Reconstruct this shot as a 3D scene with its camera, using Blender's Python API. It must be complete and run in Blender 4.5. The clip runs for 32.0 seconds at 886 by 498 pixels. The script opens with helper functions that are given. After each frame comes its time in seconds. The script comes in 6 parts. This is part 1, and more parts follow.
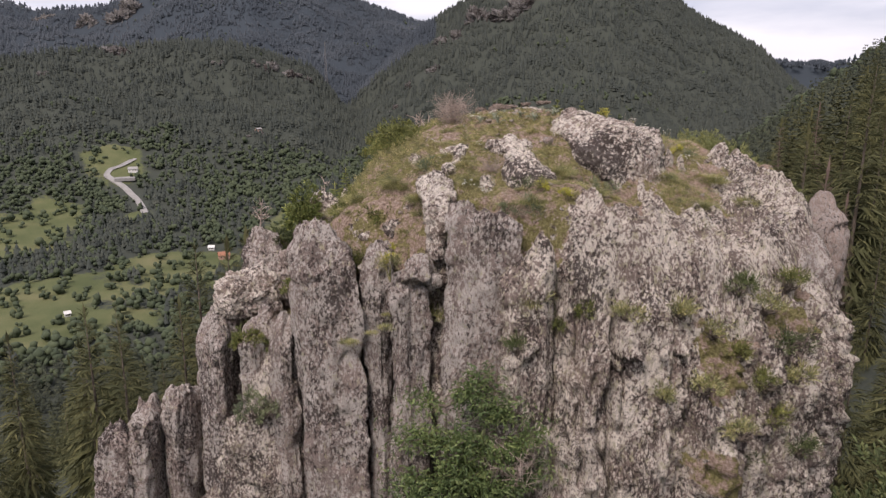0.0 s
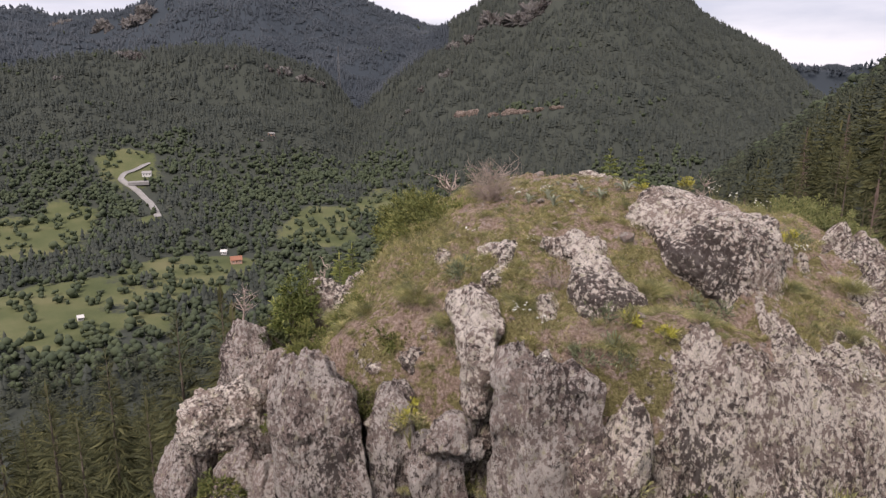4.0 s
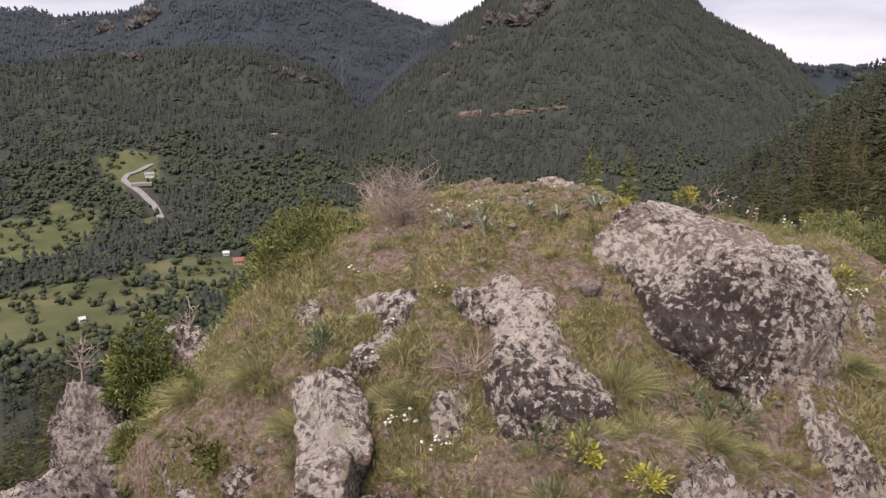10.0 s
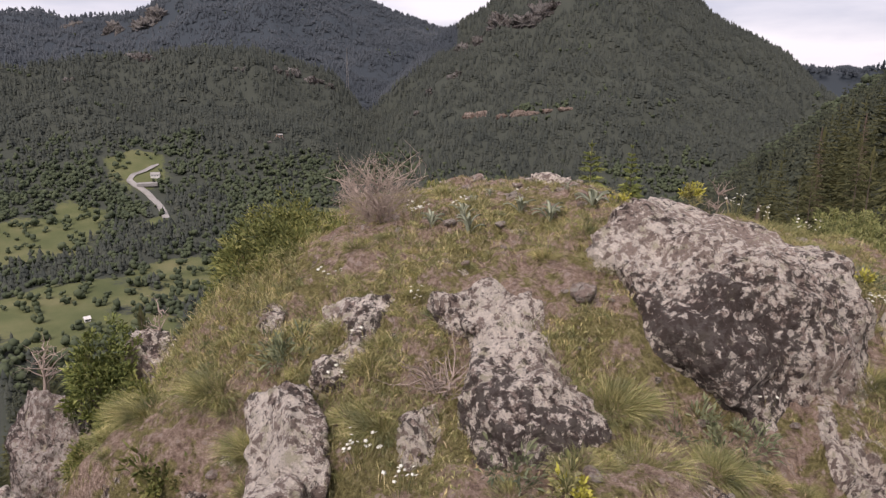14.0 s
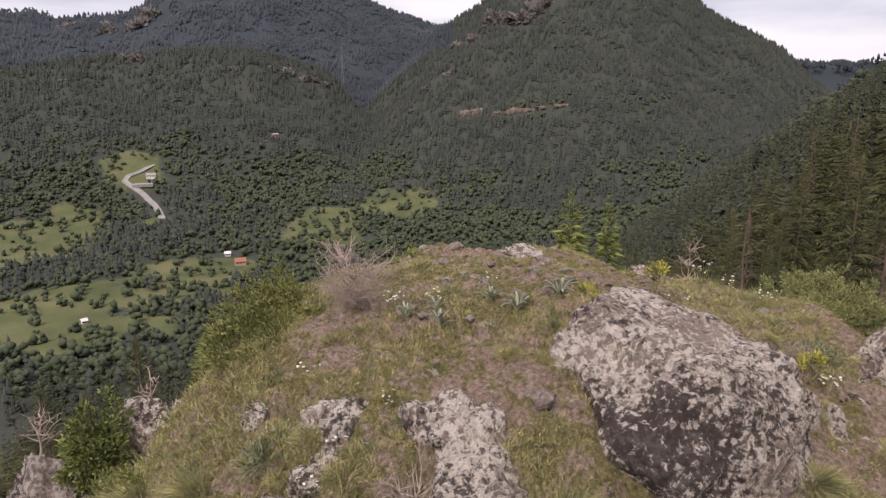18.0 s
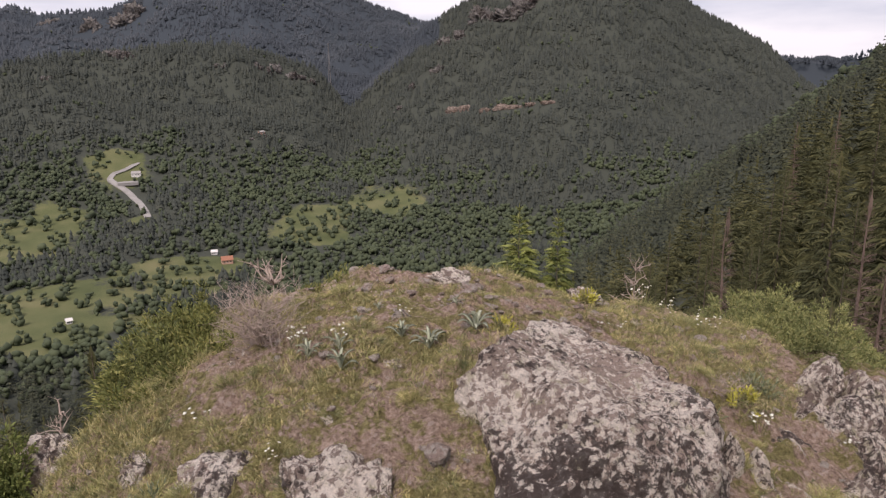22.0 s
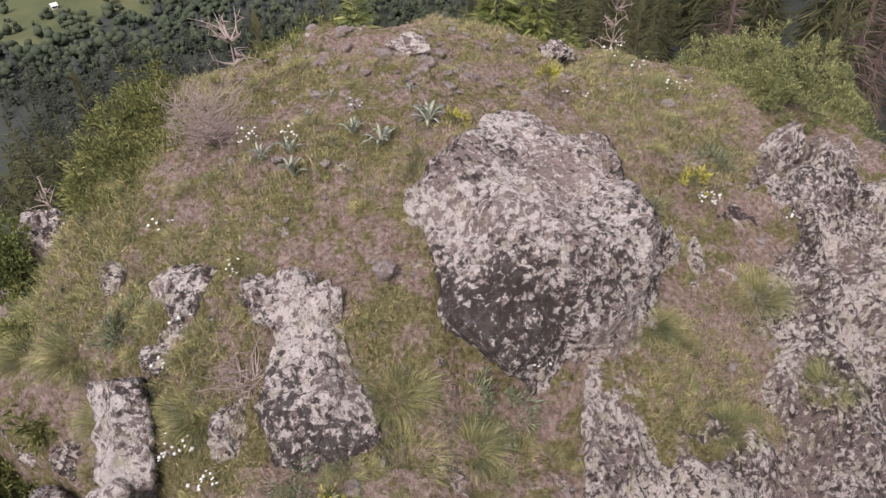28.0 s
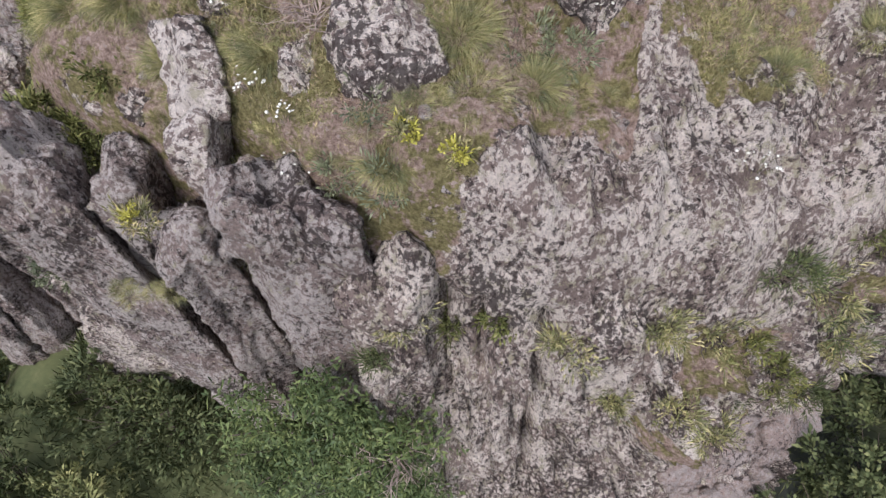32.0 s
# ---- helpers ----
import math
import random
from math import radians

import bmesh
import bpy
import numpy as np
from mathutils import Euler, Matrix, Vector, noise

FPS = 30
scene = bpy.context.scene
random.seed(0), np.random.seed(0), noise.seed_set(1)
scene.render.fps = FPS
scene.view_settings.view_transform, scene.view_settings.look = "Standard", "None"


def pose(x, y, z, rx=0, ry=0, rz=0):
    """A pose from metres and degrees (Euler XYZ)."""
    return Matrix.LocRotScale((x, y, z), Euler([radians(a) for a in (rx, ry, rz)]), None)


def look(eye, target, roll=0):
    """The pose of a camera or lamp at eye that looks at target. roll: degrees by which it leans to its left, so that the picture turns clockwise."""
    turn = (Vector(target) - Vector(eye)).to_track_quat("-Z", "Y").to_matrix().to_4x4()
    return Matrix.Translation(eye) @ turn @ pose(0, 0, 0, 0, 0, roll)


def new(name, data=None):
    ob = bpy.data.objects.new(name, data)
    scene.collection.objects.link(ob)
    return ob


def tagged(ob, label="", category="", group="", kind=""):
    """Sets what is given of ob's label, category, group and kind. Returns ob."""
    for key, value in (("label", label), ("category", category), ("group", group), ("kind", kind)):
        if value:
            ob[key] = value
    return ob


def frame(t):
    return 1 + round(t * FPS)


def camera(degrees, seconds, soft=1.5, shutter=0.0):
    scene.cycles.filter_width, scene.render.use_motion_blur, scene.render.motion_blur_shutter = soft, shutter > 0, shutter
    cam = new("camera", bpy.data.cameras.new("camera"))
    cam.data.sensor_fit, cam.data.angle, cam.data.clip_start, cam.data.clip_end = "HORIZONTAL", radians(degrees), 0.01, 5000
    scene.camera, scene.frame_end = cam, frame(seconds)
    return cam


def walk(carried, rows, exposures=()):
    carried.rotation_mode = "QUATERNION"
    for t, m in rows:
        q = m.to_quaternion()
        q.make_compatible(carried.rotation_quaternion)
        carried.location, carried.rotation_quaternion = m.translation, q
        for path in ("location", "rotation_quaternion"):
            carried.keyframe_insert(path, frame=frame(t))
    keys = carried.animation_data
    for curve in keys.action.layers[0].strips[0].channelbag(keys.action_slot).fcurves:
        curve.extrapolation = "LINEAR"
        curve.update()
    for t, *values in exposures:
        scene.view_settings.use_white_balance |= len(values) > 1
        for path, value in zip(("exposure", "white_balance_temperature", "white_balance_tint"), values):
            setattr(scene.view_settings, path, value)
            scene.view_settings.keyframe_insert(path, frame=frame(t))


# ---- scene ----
cam = camera(64.9, 32.0, soft=1.35)
PATH = [
    (0, (0.033, 0.497, 13.736), (0.03, 2.439, 13.257), -0.0),
    (0.5, (-0.032, 0.733, 13.819), (-0.042, 2.676, 13.346), 0.1),
    (1, (-0.098, 1.102, 13.934), (-0.116, 3.046, 13.464), 0.1),
    (1.5, (-0.167, 1.591, 14.056), (-0.19, 3.535, 13.589), 0.1),
    (2, (-0.243, 2.165, 14.173), (-0.269, 4.108, 13.701), 0.1),
    (2.5, (-0.305, 2.748, 14.3), (-0.333, 4.69, 13.825), 0.1),
    (3, (-0.352, 3.203, 14.413), (-0.381, 5.145, 13.936), 0.0),
    (3.5, (-0.382, 3.466, 14.491), (-0.415, 5.409, 14.018), -0.0),
    (5.5, (0.486, 3.964, 14.227), (0.443, 5.911, 13.774), 0.1),
    (6, (0.594, 4.072, 14.105), (0.55, 6.02, 13.655), 0.1),
    (6.5, (0.649, 4.269, 14.021), (0.605, 6.217, 13.571), 0.1),
    (7, (0.676, 4.521, 14.016), (0.632, 6.468, 13.561), 0.1),
    (7.5, (0.713, 4.836, 14.043), (0.667, 6.783, 13.585), 0.1),
    (8, (0.71, 5.183, 14.047), (0.665, 7.129, 13.589), 0.1),
    (8.5, (0.698, 5.551, 14.068), (0.652, 7.497, 13.606), -0.0),
    (9, (0.689, 5.908, 14.088), (0.642, 7.853, 13.624), -0.0),
    (9.5, (0.692, 6.256, 14.11), (0.644, 8.2, 13.644), -0.0),
    (10, (0.712, 6.553, 14.179), (0.664, 8.498, 13.713), -0.1),
    (10.5, (0.738, 6.806, 14.263), (0.689, 8.751, 13.796), -0.1),
    (11, (0.772, 6.885, 14.328), (0.721, 8.83, 13.865), -0.1),
    (11.5, (0.79, 6.912, 14.317), (0.735, 8.858, 13.858), -0.1),
    (12, (0.81, 6.865, 14.253), (0.752, 8.812, 13.799), -0.1),
    (12.5, (0.847, 6.852, 14.184), (0.786, 8.799, 13.733), -0.0),
    (13, (0.864, 6.925, 14.127), (0.803, 8.871, 13.671), -0.0),
    (13.5, (0.875, 7.002, 14.077), (0.814, 8.947, 13.617), 0.0),
    (15.5, (0.918, 7.205, 13.941), (0.853, 9.148, 13.473), -0.0),
    (16, (0.951, 7.223, 13.824), (0.887, 9.167, 13.358), 0.0),
    (16.5, (1.003, 7.232, 13.809), (0.942, 9.176, 13.342), 0.0),
    (17, (1.036, 7.16, 14.05), (0.976, 9.103, 13.579), -0.1),
    (17.5, (1.058, 7.037, 14.464), (0.999, 8.979, 13.991), -0.3),
    (18, (1.079, 6.955, 14.85), (1.026, 8.898, 14.38), -0.5),
    (18.5, (1.14, 6.97, 15.098), (1.101, 8.914, 14.629), -0.5),
    (19, (1.218, 6.98, 15.251), (1.188, 8.924, 14.781), -0.6),
    (19.5, (1.324, 7.007, 15.269), (1.305, 8.951, 14.798), -0.7),
    (20, (1.405, 7.105, 15.22), (1.424, 9.049, 14.748), -1.0),
    (20.5, (1.493, 7.215, 15.152), (1.536, 9.157, 14.677), -1.0),
    (21, (1.57, 7.216, 15.1), (1.562, 9.157, 14.622), -0.6),
    (21.5, (1.658, 7.25, 15.048), (1.62, 9.192, 14.57), -0.5),
    (22, (1.703, 7.394, 15.023), (1.683, 9.335, 14.544), -0.6),
    (22.5, (1.733, 7.539, 15.039), (1.726, 9.48, 14.556), -0.7),
    (23, (1.768, 7.641, 15.097), (1.764, 9.581, 14.611), -0.7),
    (23.5, (1.841, 7.786, 15.133), (1.85, 9.726, 14.648), -0.9),
    (24, (1.863, 7.918, 15.153), (1.895, 9.844, 14.615), -0.7),
    (24.5, (1.94, 8.079, 15.103), (1.978, 9.966, 14.44), -0.5),
    (27, (2.163, 7.891, 15.709), (2.133, 9.571, 14.624), -3.3),
    (27.5, (2.179, 7.899, 15.837), (2.119, 9.485, 14.619), -3.2),
    (28, (2.139, 7.832, 15.81), (2.078, 9.359, 14.52), -3.5),
    (28.5, (2.136, 7.79, 15.763), (2.072, 9.264, 14.412), -3.8),
    (29, (2.159, 7.806, 15.756), (2.097, 9.258, 14.381), -3.7),
    (29.5, (2.193, 7.823, 15.716), (2.131, 9.26, 14.327), -3.9),
    (30, (2.16, 7.77, 15.632), (2.093, 9.074, 14.117), -4.8),
    (30.5, (2.073, 7.555, 15.561), (1.985, 8.625, 13.874), -6.8),
    (31, (1.937, 7.392, 15.544), (1.853, 8.317, 13.772), -6.5),
    (31.5, (1.836, 7.348, 15.533), (1.755, 8.273, 13.761), -5.8),
    (32, (1.718, 7.308, 15.569), (1.645, 8.24, 13.801), -4.9),
]

walk(cam, [(t, look(eye, target, roll)) for t, eye, target, roll in PATH], exposures=[(0.0, 0.86, 6700, 20), (10.0, 0.85, 6850, 22), (18.0, 0.82, 6850, 22), (24.5, 0.83, 6850, 22), (27.0, 1.06, 6600, 23), (29.0, 1.06, 6200, 22), (30.5, 1.08, 6100, 21), (32.0, 1.16, 6000, 18)])

# ---- light: overcast summer day ----
SUN_EL, SUN_AZ = 52.0, 205.0
world = bpy.data.worlds.new("overcast_sky")
scene.world = world
world.use_nodes = True
wn, wl = world.node_tree.nodes, world.node_tree.links
wn.clear()
w_out = wn.new("ShaderNodeOutputWorld")
w_bg = wn.new("ShaderNodeBackground")
w_sky = wn.new("ShaderNodeTexSky")
w_sky.sky_type, w_sky.sun_disc = "NISHITA", False
w_sky.sun_elevation, w_sky.sun_rotation = radians(SUN_EL), radians(SUN_AZ)
w_sky.air_density, w_sky.dust_density = 1.0, 2.0
w_co = wn.new("ShaderNodeTexCoord")
w_map = wn.new("ShaderNodeMapping")
w_map.inputs["Scale"].default_value = (1.0, 1.0, 4.5)
w_noise = wn.new("ShaderNodeTexNoise")
w_noise.inputs["Scale"].default_value, w_noise.inputs["Detail"].default_value = 3.2, 7.0
w_ramp = wn.new("ShaderNodeValToRGB")
w_ramp.color_ramp.elements[0].position, w_ramp.color_ramp.elements[0].color = 0.36, (3.3, 3.6, 4.3, 1)
w_ramp.color_ramp.elements[1].position, w_ramp.color_ramp.elements[1].color = 0.62, (5.5, 5.6, 6.0, 1)
w_mix = wn.new("ShaderNodeMix")
w_mix.data_type = "RGBA"
w_mix.inputs[0].default_value = 0.9
wl.new(w_co.outputs["Generated"], w_map.inputs["Vector"])
wl.new(w_map.outputs["Vector"], w_noise.inputs["Vector"])
wl.new(w_noise.outputs["Fac"], w_ramp.inputs["Fac"])
wl.new(w_sky.outputs["Color"], w_mix.inputs[6])
wl.new(w_ramp.outputs["Color"], w_mix.inputs[7])
wl.new(w_mix.outputs[2], w_bg.inputs["Color"])
wl.new(w_bg.outputs["Background"], w_out.inputs["Surface"])
w_bg.inputs["Strength"].default_value = 0.102
sun = new("sun", bpy.data.lights.new("sun", "SUN"))
sun.data.energy, sun.data.angle, sun.data.color = 1.9, radians(24), (1.0, 0.94, 0.86)
sun.matrix_world = look((0, 0, 60), (0 - math.sin(radians(SUN_AZ)) * 40, 0 - math.cos(radians(SUN_AZ)) * 40, 60 - 40 * math.tan(radians(SUN_EL))))

# ---- arithmetic ----
from mathutils.bvhtree import BVHTree
from mathutils import Vector

rng = np.random.default_rng(7)


def hash3(i, j, k, seed):
    n = (i * 374761393 + j * 668265263 + k * 2147483647 + seed * 974634777) & 0xFFFFFFFF
    n = ((n ^ (n >> 13)) * 1274126177) & 0xFFFFFFFF
    return ((n ^ (n >> 16)) & 0xFFFF) / 32767.5 - 1.0


def value_noise(p, seed=0):
    """Smooth noise from -1 to 1 at the rows of p."""
    q = np.floor(p).astype(np.int64)
    f = p - q
    f = f * f * f * (f * (f * 6 - 15) + 10)
    out = 0.0
    for a in (0, 1):
        wa = f[:, 0] if a else 1 - f[:, 0]
        for b in (0, 1):
            wb = f[:, 1] if b else 1 - f[:, 1]
            for c in (0, 1):
                wc = f[:, 2] if c else 1 - f[:, 2]
                out = out + wa * wb * wc * hash3(q[:, 0] + a, q[:, 1] + b, q[:, 2] + c, seed)
    return out


def fbm(p, octaves=4, seed=0, gain=0.5):
    out, amp = 0.0, 1.0
    for o in range(octaves):
        out = out + amp * value_noise(p * 2.03 ** o + 17.3 * o, seed + o)
        amp *= gain
    return out


def ridged(p, octaves=3, seed=0):
    out, amp = 0.0, 1.0
    for o in range(octaves):
        out = out + amp * (1 - 2 * np.abs(value_noise(p * 2.1 ** o + 9.1 * o, seed + o)))
        amp *= 0.5
    return out


def smooth(a, b, x):
    t = np.clip((x - a) / (b - a), 0, 1)
    return t * t * (3 - 2 * t)


def mesh_from(name, verts, faces, material, smooth_shade=True, sizes=None):
    """A mesh from arrays of places and of faces of one size."""
    me = bpy.data.meshes.new(name)
    verts = np.asarray(verts, dtype=np.float32)
    faces = np.asarray(faces, dtype=np.int32)
    k = faces.shape[1]
    me.vertices.add(len(verts))
    me.vertices.foreach_set("co", verts.ravel())
    me.loops.add(faces.size)
    me.loops.foreach_set("vertex_index", faces.ravel())
    me.polygons.add(len(faces))
    me.polygons.foreach_set("loop_start", np.arange(0, faces.size, k, dtype=np.int32))
    me.polygons.foreach_set("use_smooth", np.full(len(faces), smooth_shade, dtype=bool))
    me.update(calc_edges=True)
    me.validate()
    if material:
        me.materials.append(material)
    return me


def grid_faces(rows, cols, wrap=False):
    c = np.arange(cols if wrap else cols - 1)
    r = np.arange(rows - 1)
    C, R = np.meshgrid(c, r)
    a = R * cols + C
    b = R * cols + (C + 1) % cols
    return np.stack([a, b, b + cols, a + cols], -1).reshape(-1, 4)


# ---- materials ----
def material(name, rough=0.9, spec=0.3):
    m = bpy.data.materials.new(name)
    m.use_nodes = True
    b = m.node_tree.nodes["Principled BSDF"]
    b.inputs["Roughness"].default_value = rough
    b.inputs["Specular IOR Level"].default_value = spec
    return m, m.node_tree.nodes, m.node_tree.links, b


def ramp(nodes, stops, interp="LINEAR"):
    r = nodes.new("ShaderNodeValToRGB")
    r.color_ramp.interpolation = interp
    e = r.color_ramp.elements
    while len(e) < len(stops):
        e.new(0.5)
    for el, (pos, col) in zip(e, stops):
        el.position = pos
        el.color = (*col, 1) if len(col) == 3 else col
    return r


def noise_node(nodes, links, vec, scale, detail=4, rough=0.55, distort=0.0):
    n = nodes.new("ShaderNodeTexNoise")
    n.inputs["Scale"].default_value = scale
    n.inputs["Detail"].default_value = detail
    n.inputs["Roughness"].default_value = rough
    n.inputs["Distortion"].default_value = distort
    links.new(vec, n.inputs["Vector"])
    return n


def mixer(nodes, links, fac, a, b, blend="MIX"):
    m = nodes.new("ShaderNodeMix")
    m.data_type, m.blend_type = "RGBA", blend
    for sock, v in ((m.inputs[0], fac), (m.inputs[6], a), (m.inputs[7], b)):
        if isinstance(v, (int, float)):
            sock.default_value = v
        elif isinstance(v, tuple):
            sock.default_value = (*v, 1)
        else:
            links.new(v, sock)
    return m.outputs[2]


def calc(nodes, links, op, a, b=None, clamp=False):
    m = nodes.new("ShaderNodeMath")
    m.operation, m.use_clamp = op, clamp
    for sock, v in zip(m.inputs, (a, b)):
        if v is None:
            continue
        if isinstance(v, (int, float)):
            sock.default_value = v
        else:
            links.new(v, sock)
    return m.outputs[0]


def voronoi_node(n, l, vec, scale, feature="F1"):
    v = n.new("ShaderNodeTexVoronoi")
    v.feature = feature
    v.inputs["Scale"].default_value = scale
    l.new(vec, v.inputs["Vector"])
    return v.outputs["Distance"]


def rock_color(n, l, co, base, pale, dark, yellow, stain=None):
    """Bare rock with pale, yellow-green and black lichens: its colour and its relief."""
    wob = noise_node(n, l, co, 22, 5, 0.7)
    sub = n.new("ShaderNodeVectorMath")
    sub.operation = "MULTIPLY_ADD"
    l.new(wob.outputs["Color"], sub.inputs[0])
    sub.inputs[1].default_value = (0.10, 0.10, 0.10)
    l.new(co, sub.inputs[2])
    rough_co = sub.outputs["Vector"]
    big = noise_node(n, l, co, 1.1, 4)
    tone = ramp(n, [(0.3, tuple(c * 0.74 for c in base)), (0.55, base), (0.75, tuple(c * 1.25 for c in base))])
    l.new(big.outputs["Fac"], tone.inputs["Fac"])
    fine = noise_node(n, l, co, 46, 6, 0.78)
    grain = ramp(n, [(0.3, (0.55, 0.55, 0.55)), (0.7, (1.42, 1.42, 1.42))])
    l.new(fine.outputs["Fac"], grain.inputs["Fac"])
    col = mixer(n, l, 1.0, tone.outputs["Color"], grain.outputs["Color"], "MULTIPLY")
    # crusts of pale lichen, two sizes
    pale_tone = ramp(n, [(0.3, tuple(c * 0.66 for c in pale)), (0.7, tuple(c * 1.26 for c in pale))])
    l.new(fine.outputs["Fac"], pale_tone.inputs["Fac"])
    lich = noise_node(n, l, rough_co, 20, 8, 0.66)
    area = noise_node(n, l, co, 2.3, 3)
    k = calc(n, l, "ADD", lich.outputs["Fac"], calc(n, l, "MULTIPLY", calc(n, l, "SUBTRACT", area.outputs["Fac"], 0.5), 0.45))
    lr = ramp(n, [(0.485, (0, 0, 0)), (0.505, (1, 1, 1))])
    l.new(k, lr.inputs["Fac"])
    col = mixer(n, l, lr.outputs["Color"], col, pale_tone.outputs["Color"])
    yl = noise_node(n, l, rough_co, 10.0, 7, 0.7)
    yr = ramp(n, [(0.62 - yellow * 0.14, (0, 0, 0)), (0.65 - yellow * 0.14, (0.7, 0.7, 0.7))])
    l.new(yl.outputs["Fac"], yr.inputs["Fac"])
    col = mixer(n, l, yr.outputs["Color"], col, (0.40, 0.37, 0.235))
    # black lichen in gathered patches
    bl = noise_node(n, l, rough_co, 18, 7, 0.66)
    bl2 = noise_node(n, l, co, 1.25, 3)
    bl3 = noise_node(n, l, co, 30, 4, 0.6)
    both = calc(n, l, "ADD", bl.outputs["Fac"], calc(n, l, "MULTIPLY", calc(n, l, "SUBTRACT", bl2.outputs["Fac"], 0.5), 0.62))
    both = calc(n, l, "ADD", both, calc(n, l, "MULTIPLY", calc(n, l, "SUBTRACT", bl3.outputs["Fac"], 0.5), 0.26))
    if stain:
        d = n.new("ShaderNodeVectorMath")
        d.operation = "DISTANCE"
        l.new(co, d.inputs[0])
        d.inputs[1].default_value = stain[0]
        both = calc(n, l, "ADD", both, calc(n, l, "MULTIPLY", calc(n, l, "SUBTRACT", 1.0, calc(n, l, "DIVIDE", d.outputs["Value"], stain[1]), True), stain[2]))
    br = ramp(n, [(1.0 - dark - 0.012, (0, 0, 0)), (1.0 - dark + 0.012, (0.88, 0.88, 0.88))])
    l.new(both, br.inputs["Fac"])
    col = mixer(n, l, br.outputs["Color"], col, (0.052, 0.040, 0.038))
    # round pale rosettes of lichen over all
    spot = calc(n, l, "ADD", voronoi_node(n, l, rough_co, 14.0), calc(n, l, "MULTIPLY", calc(n, l, "SUBTRACT", lich.outputs["Fac"], 0.5), -2.2))
    sr = ramp(n, [(0.17, (0.85, 0.85, 0.85)), (0.20, (0, 0, 0))])
    l.new(spot, sr.inputs["Fac"])
    col = mixer(n, l, sr.outputs["Color"], col, pale_tone.outputs["Color"])
    rel = noise_node(n, l, co, 9, 10, 0.76, 0.1)
    crack = ramp(n, [(0.0, (0.1, 0.1, 0.1)), (0.09, (1, 1, 1))])
    l.new(voronoi_node(n, l, rough_co, 5.0, "DISTANCE_TO_EDGE"), crack.inputs["Fac"])
    height = calc(n, l, "ADD", rel.outputs["Fac"], calc(n, l, "MULTIPLY", crack.outputs["Color"], 0.16))
    return col, height


def turf_color(n, l, co):
    patch = noise_node(n, l, co, 1.4, 5, 0.6)
    fine = noise_node(n, l, co, 26, 6, 0.78)
    mid = noise_node(n, l, co, 8, 5, 0.7)
    soil = ramp(n, [(0.33, (0.16, 0.107, 0.082)), (0.5, (0.43, 0.312, 0.25)), (0.68, (0.74, 0.585, 0.495))])
    l.new(fine.outputs["Fac"], soil.inputs["Fac"])
    moss = ramp(n, [(0.33, (0.09, 0.078, 0.034)), (0.52, (0.285, 0.255, 0.11)), (0.7, (0.50, 0.43, 0.235))])
    l.new(fine.outputs["Fac"], moss.inputs["Fac"])
    k = calc(n, l, "ADD", patch.outputs["Fac"], calc(n, l, "MULTIPLY", calc(n, l, "SUBTRACT", mid.outputs["Fac"], 0.5), 1.3))
    pr = ramp(n, [(0.43, (0, 0, 0)), (0.55, (1, 1, 1))])
    l.new(k, pr.inputs["Fac"])
    col = mixer(n, l, pr.outputs["Color"], moss.outputs["Color"], soil.outputs["Color"])
    grit = noise_node(n, l, co, 70, 3, 0.6)
    lumps = calc(n, l, "ADD", voronoi_node(n, l, co, 15.0), calc(n, l, "MULTIPLY", calc(n, l, "SUBTRACT", mid.outputs["Fac"], 0.5), -1.6))
    lumps = calc(n, l, "ADD", lumps, calc(n, l, "MULTIPLY", calc(n, l, "SUBTRACT", grit.outputs["Fac"], 0.5), 0.25))
    pb = ramp(n, [(0.13, (0.9, 0.9, 0.9)), (0.17, (0, 0, 0))])
    l.new(lumps, pb.inputs["Fac"])
    col = mixer(n, l, pb.outputs["Color"], col, (0.56, 0.445, 0.385))
    height = calc(n, l, "ADD", fine.outputs["Fac"], calc(n, l, "MULTIPLY", pb.outputs["Color"], 0.12))
    return col, height


def with_relief(n, l, b, height, strength, distance):
    bump = n.new("ShaderNodeBump")
    bump.inputs["Strength"].default_value, bump.inputs["Distance"].default_value = strength, distance
    l.new(height, bump.inputs["Height"])
    l.new(bump.outputs["Normal"], b.inputs["Normal"])


def rock_material(name, base=(0.30, 0.245, 0.215), pale=(0.44, 0.40, 0.36), dark=0.45, yellow=0.25, scale=1.0, streak=1.0, stain=None):
    m, n, l, b = material(name, 0.95, 0.2)
    co = n.new("ShaderNodeNewGeometry").outputs["Position"]
    if scale != 1.0 or streak != 1.0:
        mp = n.new("ShaderNodeMapping")
        mp.inputs["Scale"].default_value = (scale, scale, scale * streak)
        l.new(co, mp.inputs["Vector"])
        co = mp.outputs["Vector"]
    col, rel = rock_color(n, l, co, base, pale, dark, yellow, stain)
    l.new(col, b.inputs["Base Color"])
    with_relief(n, l, b, rel, 1.0, 0.12 / scale)
    return m


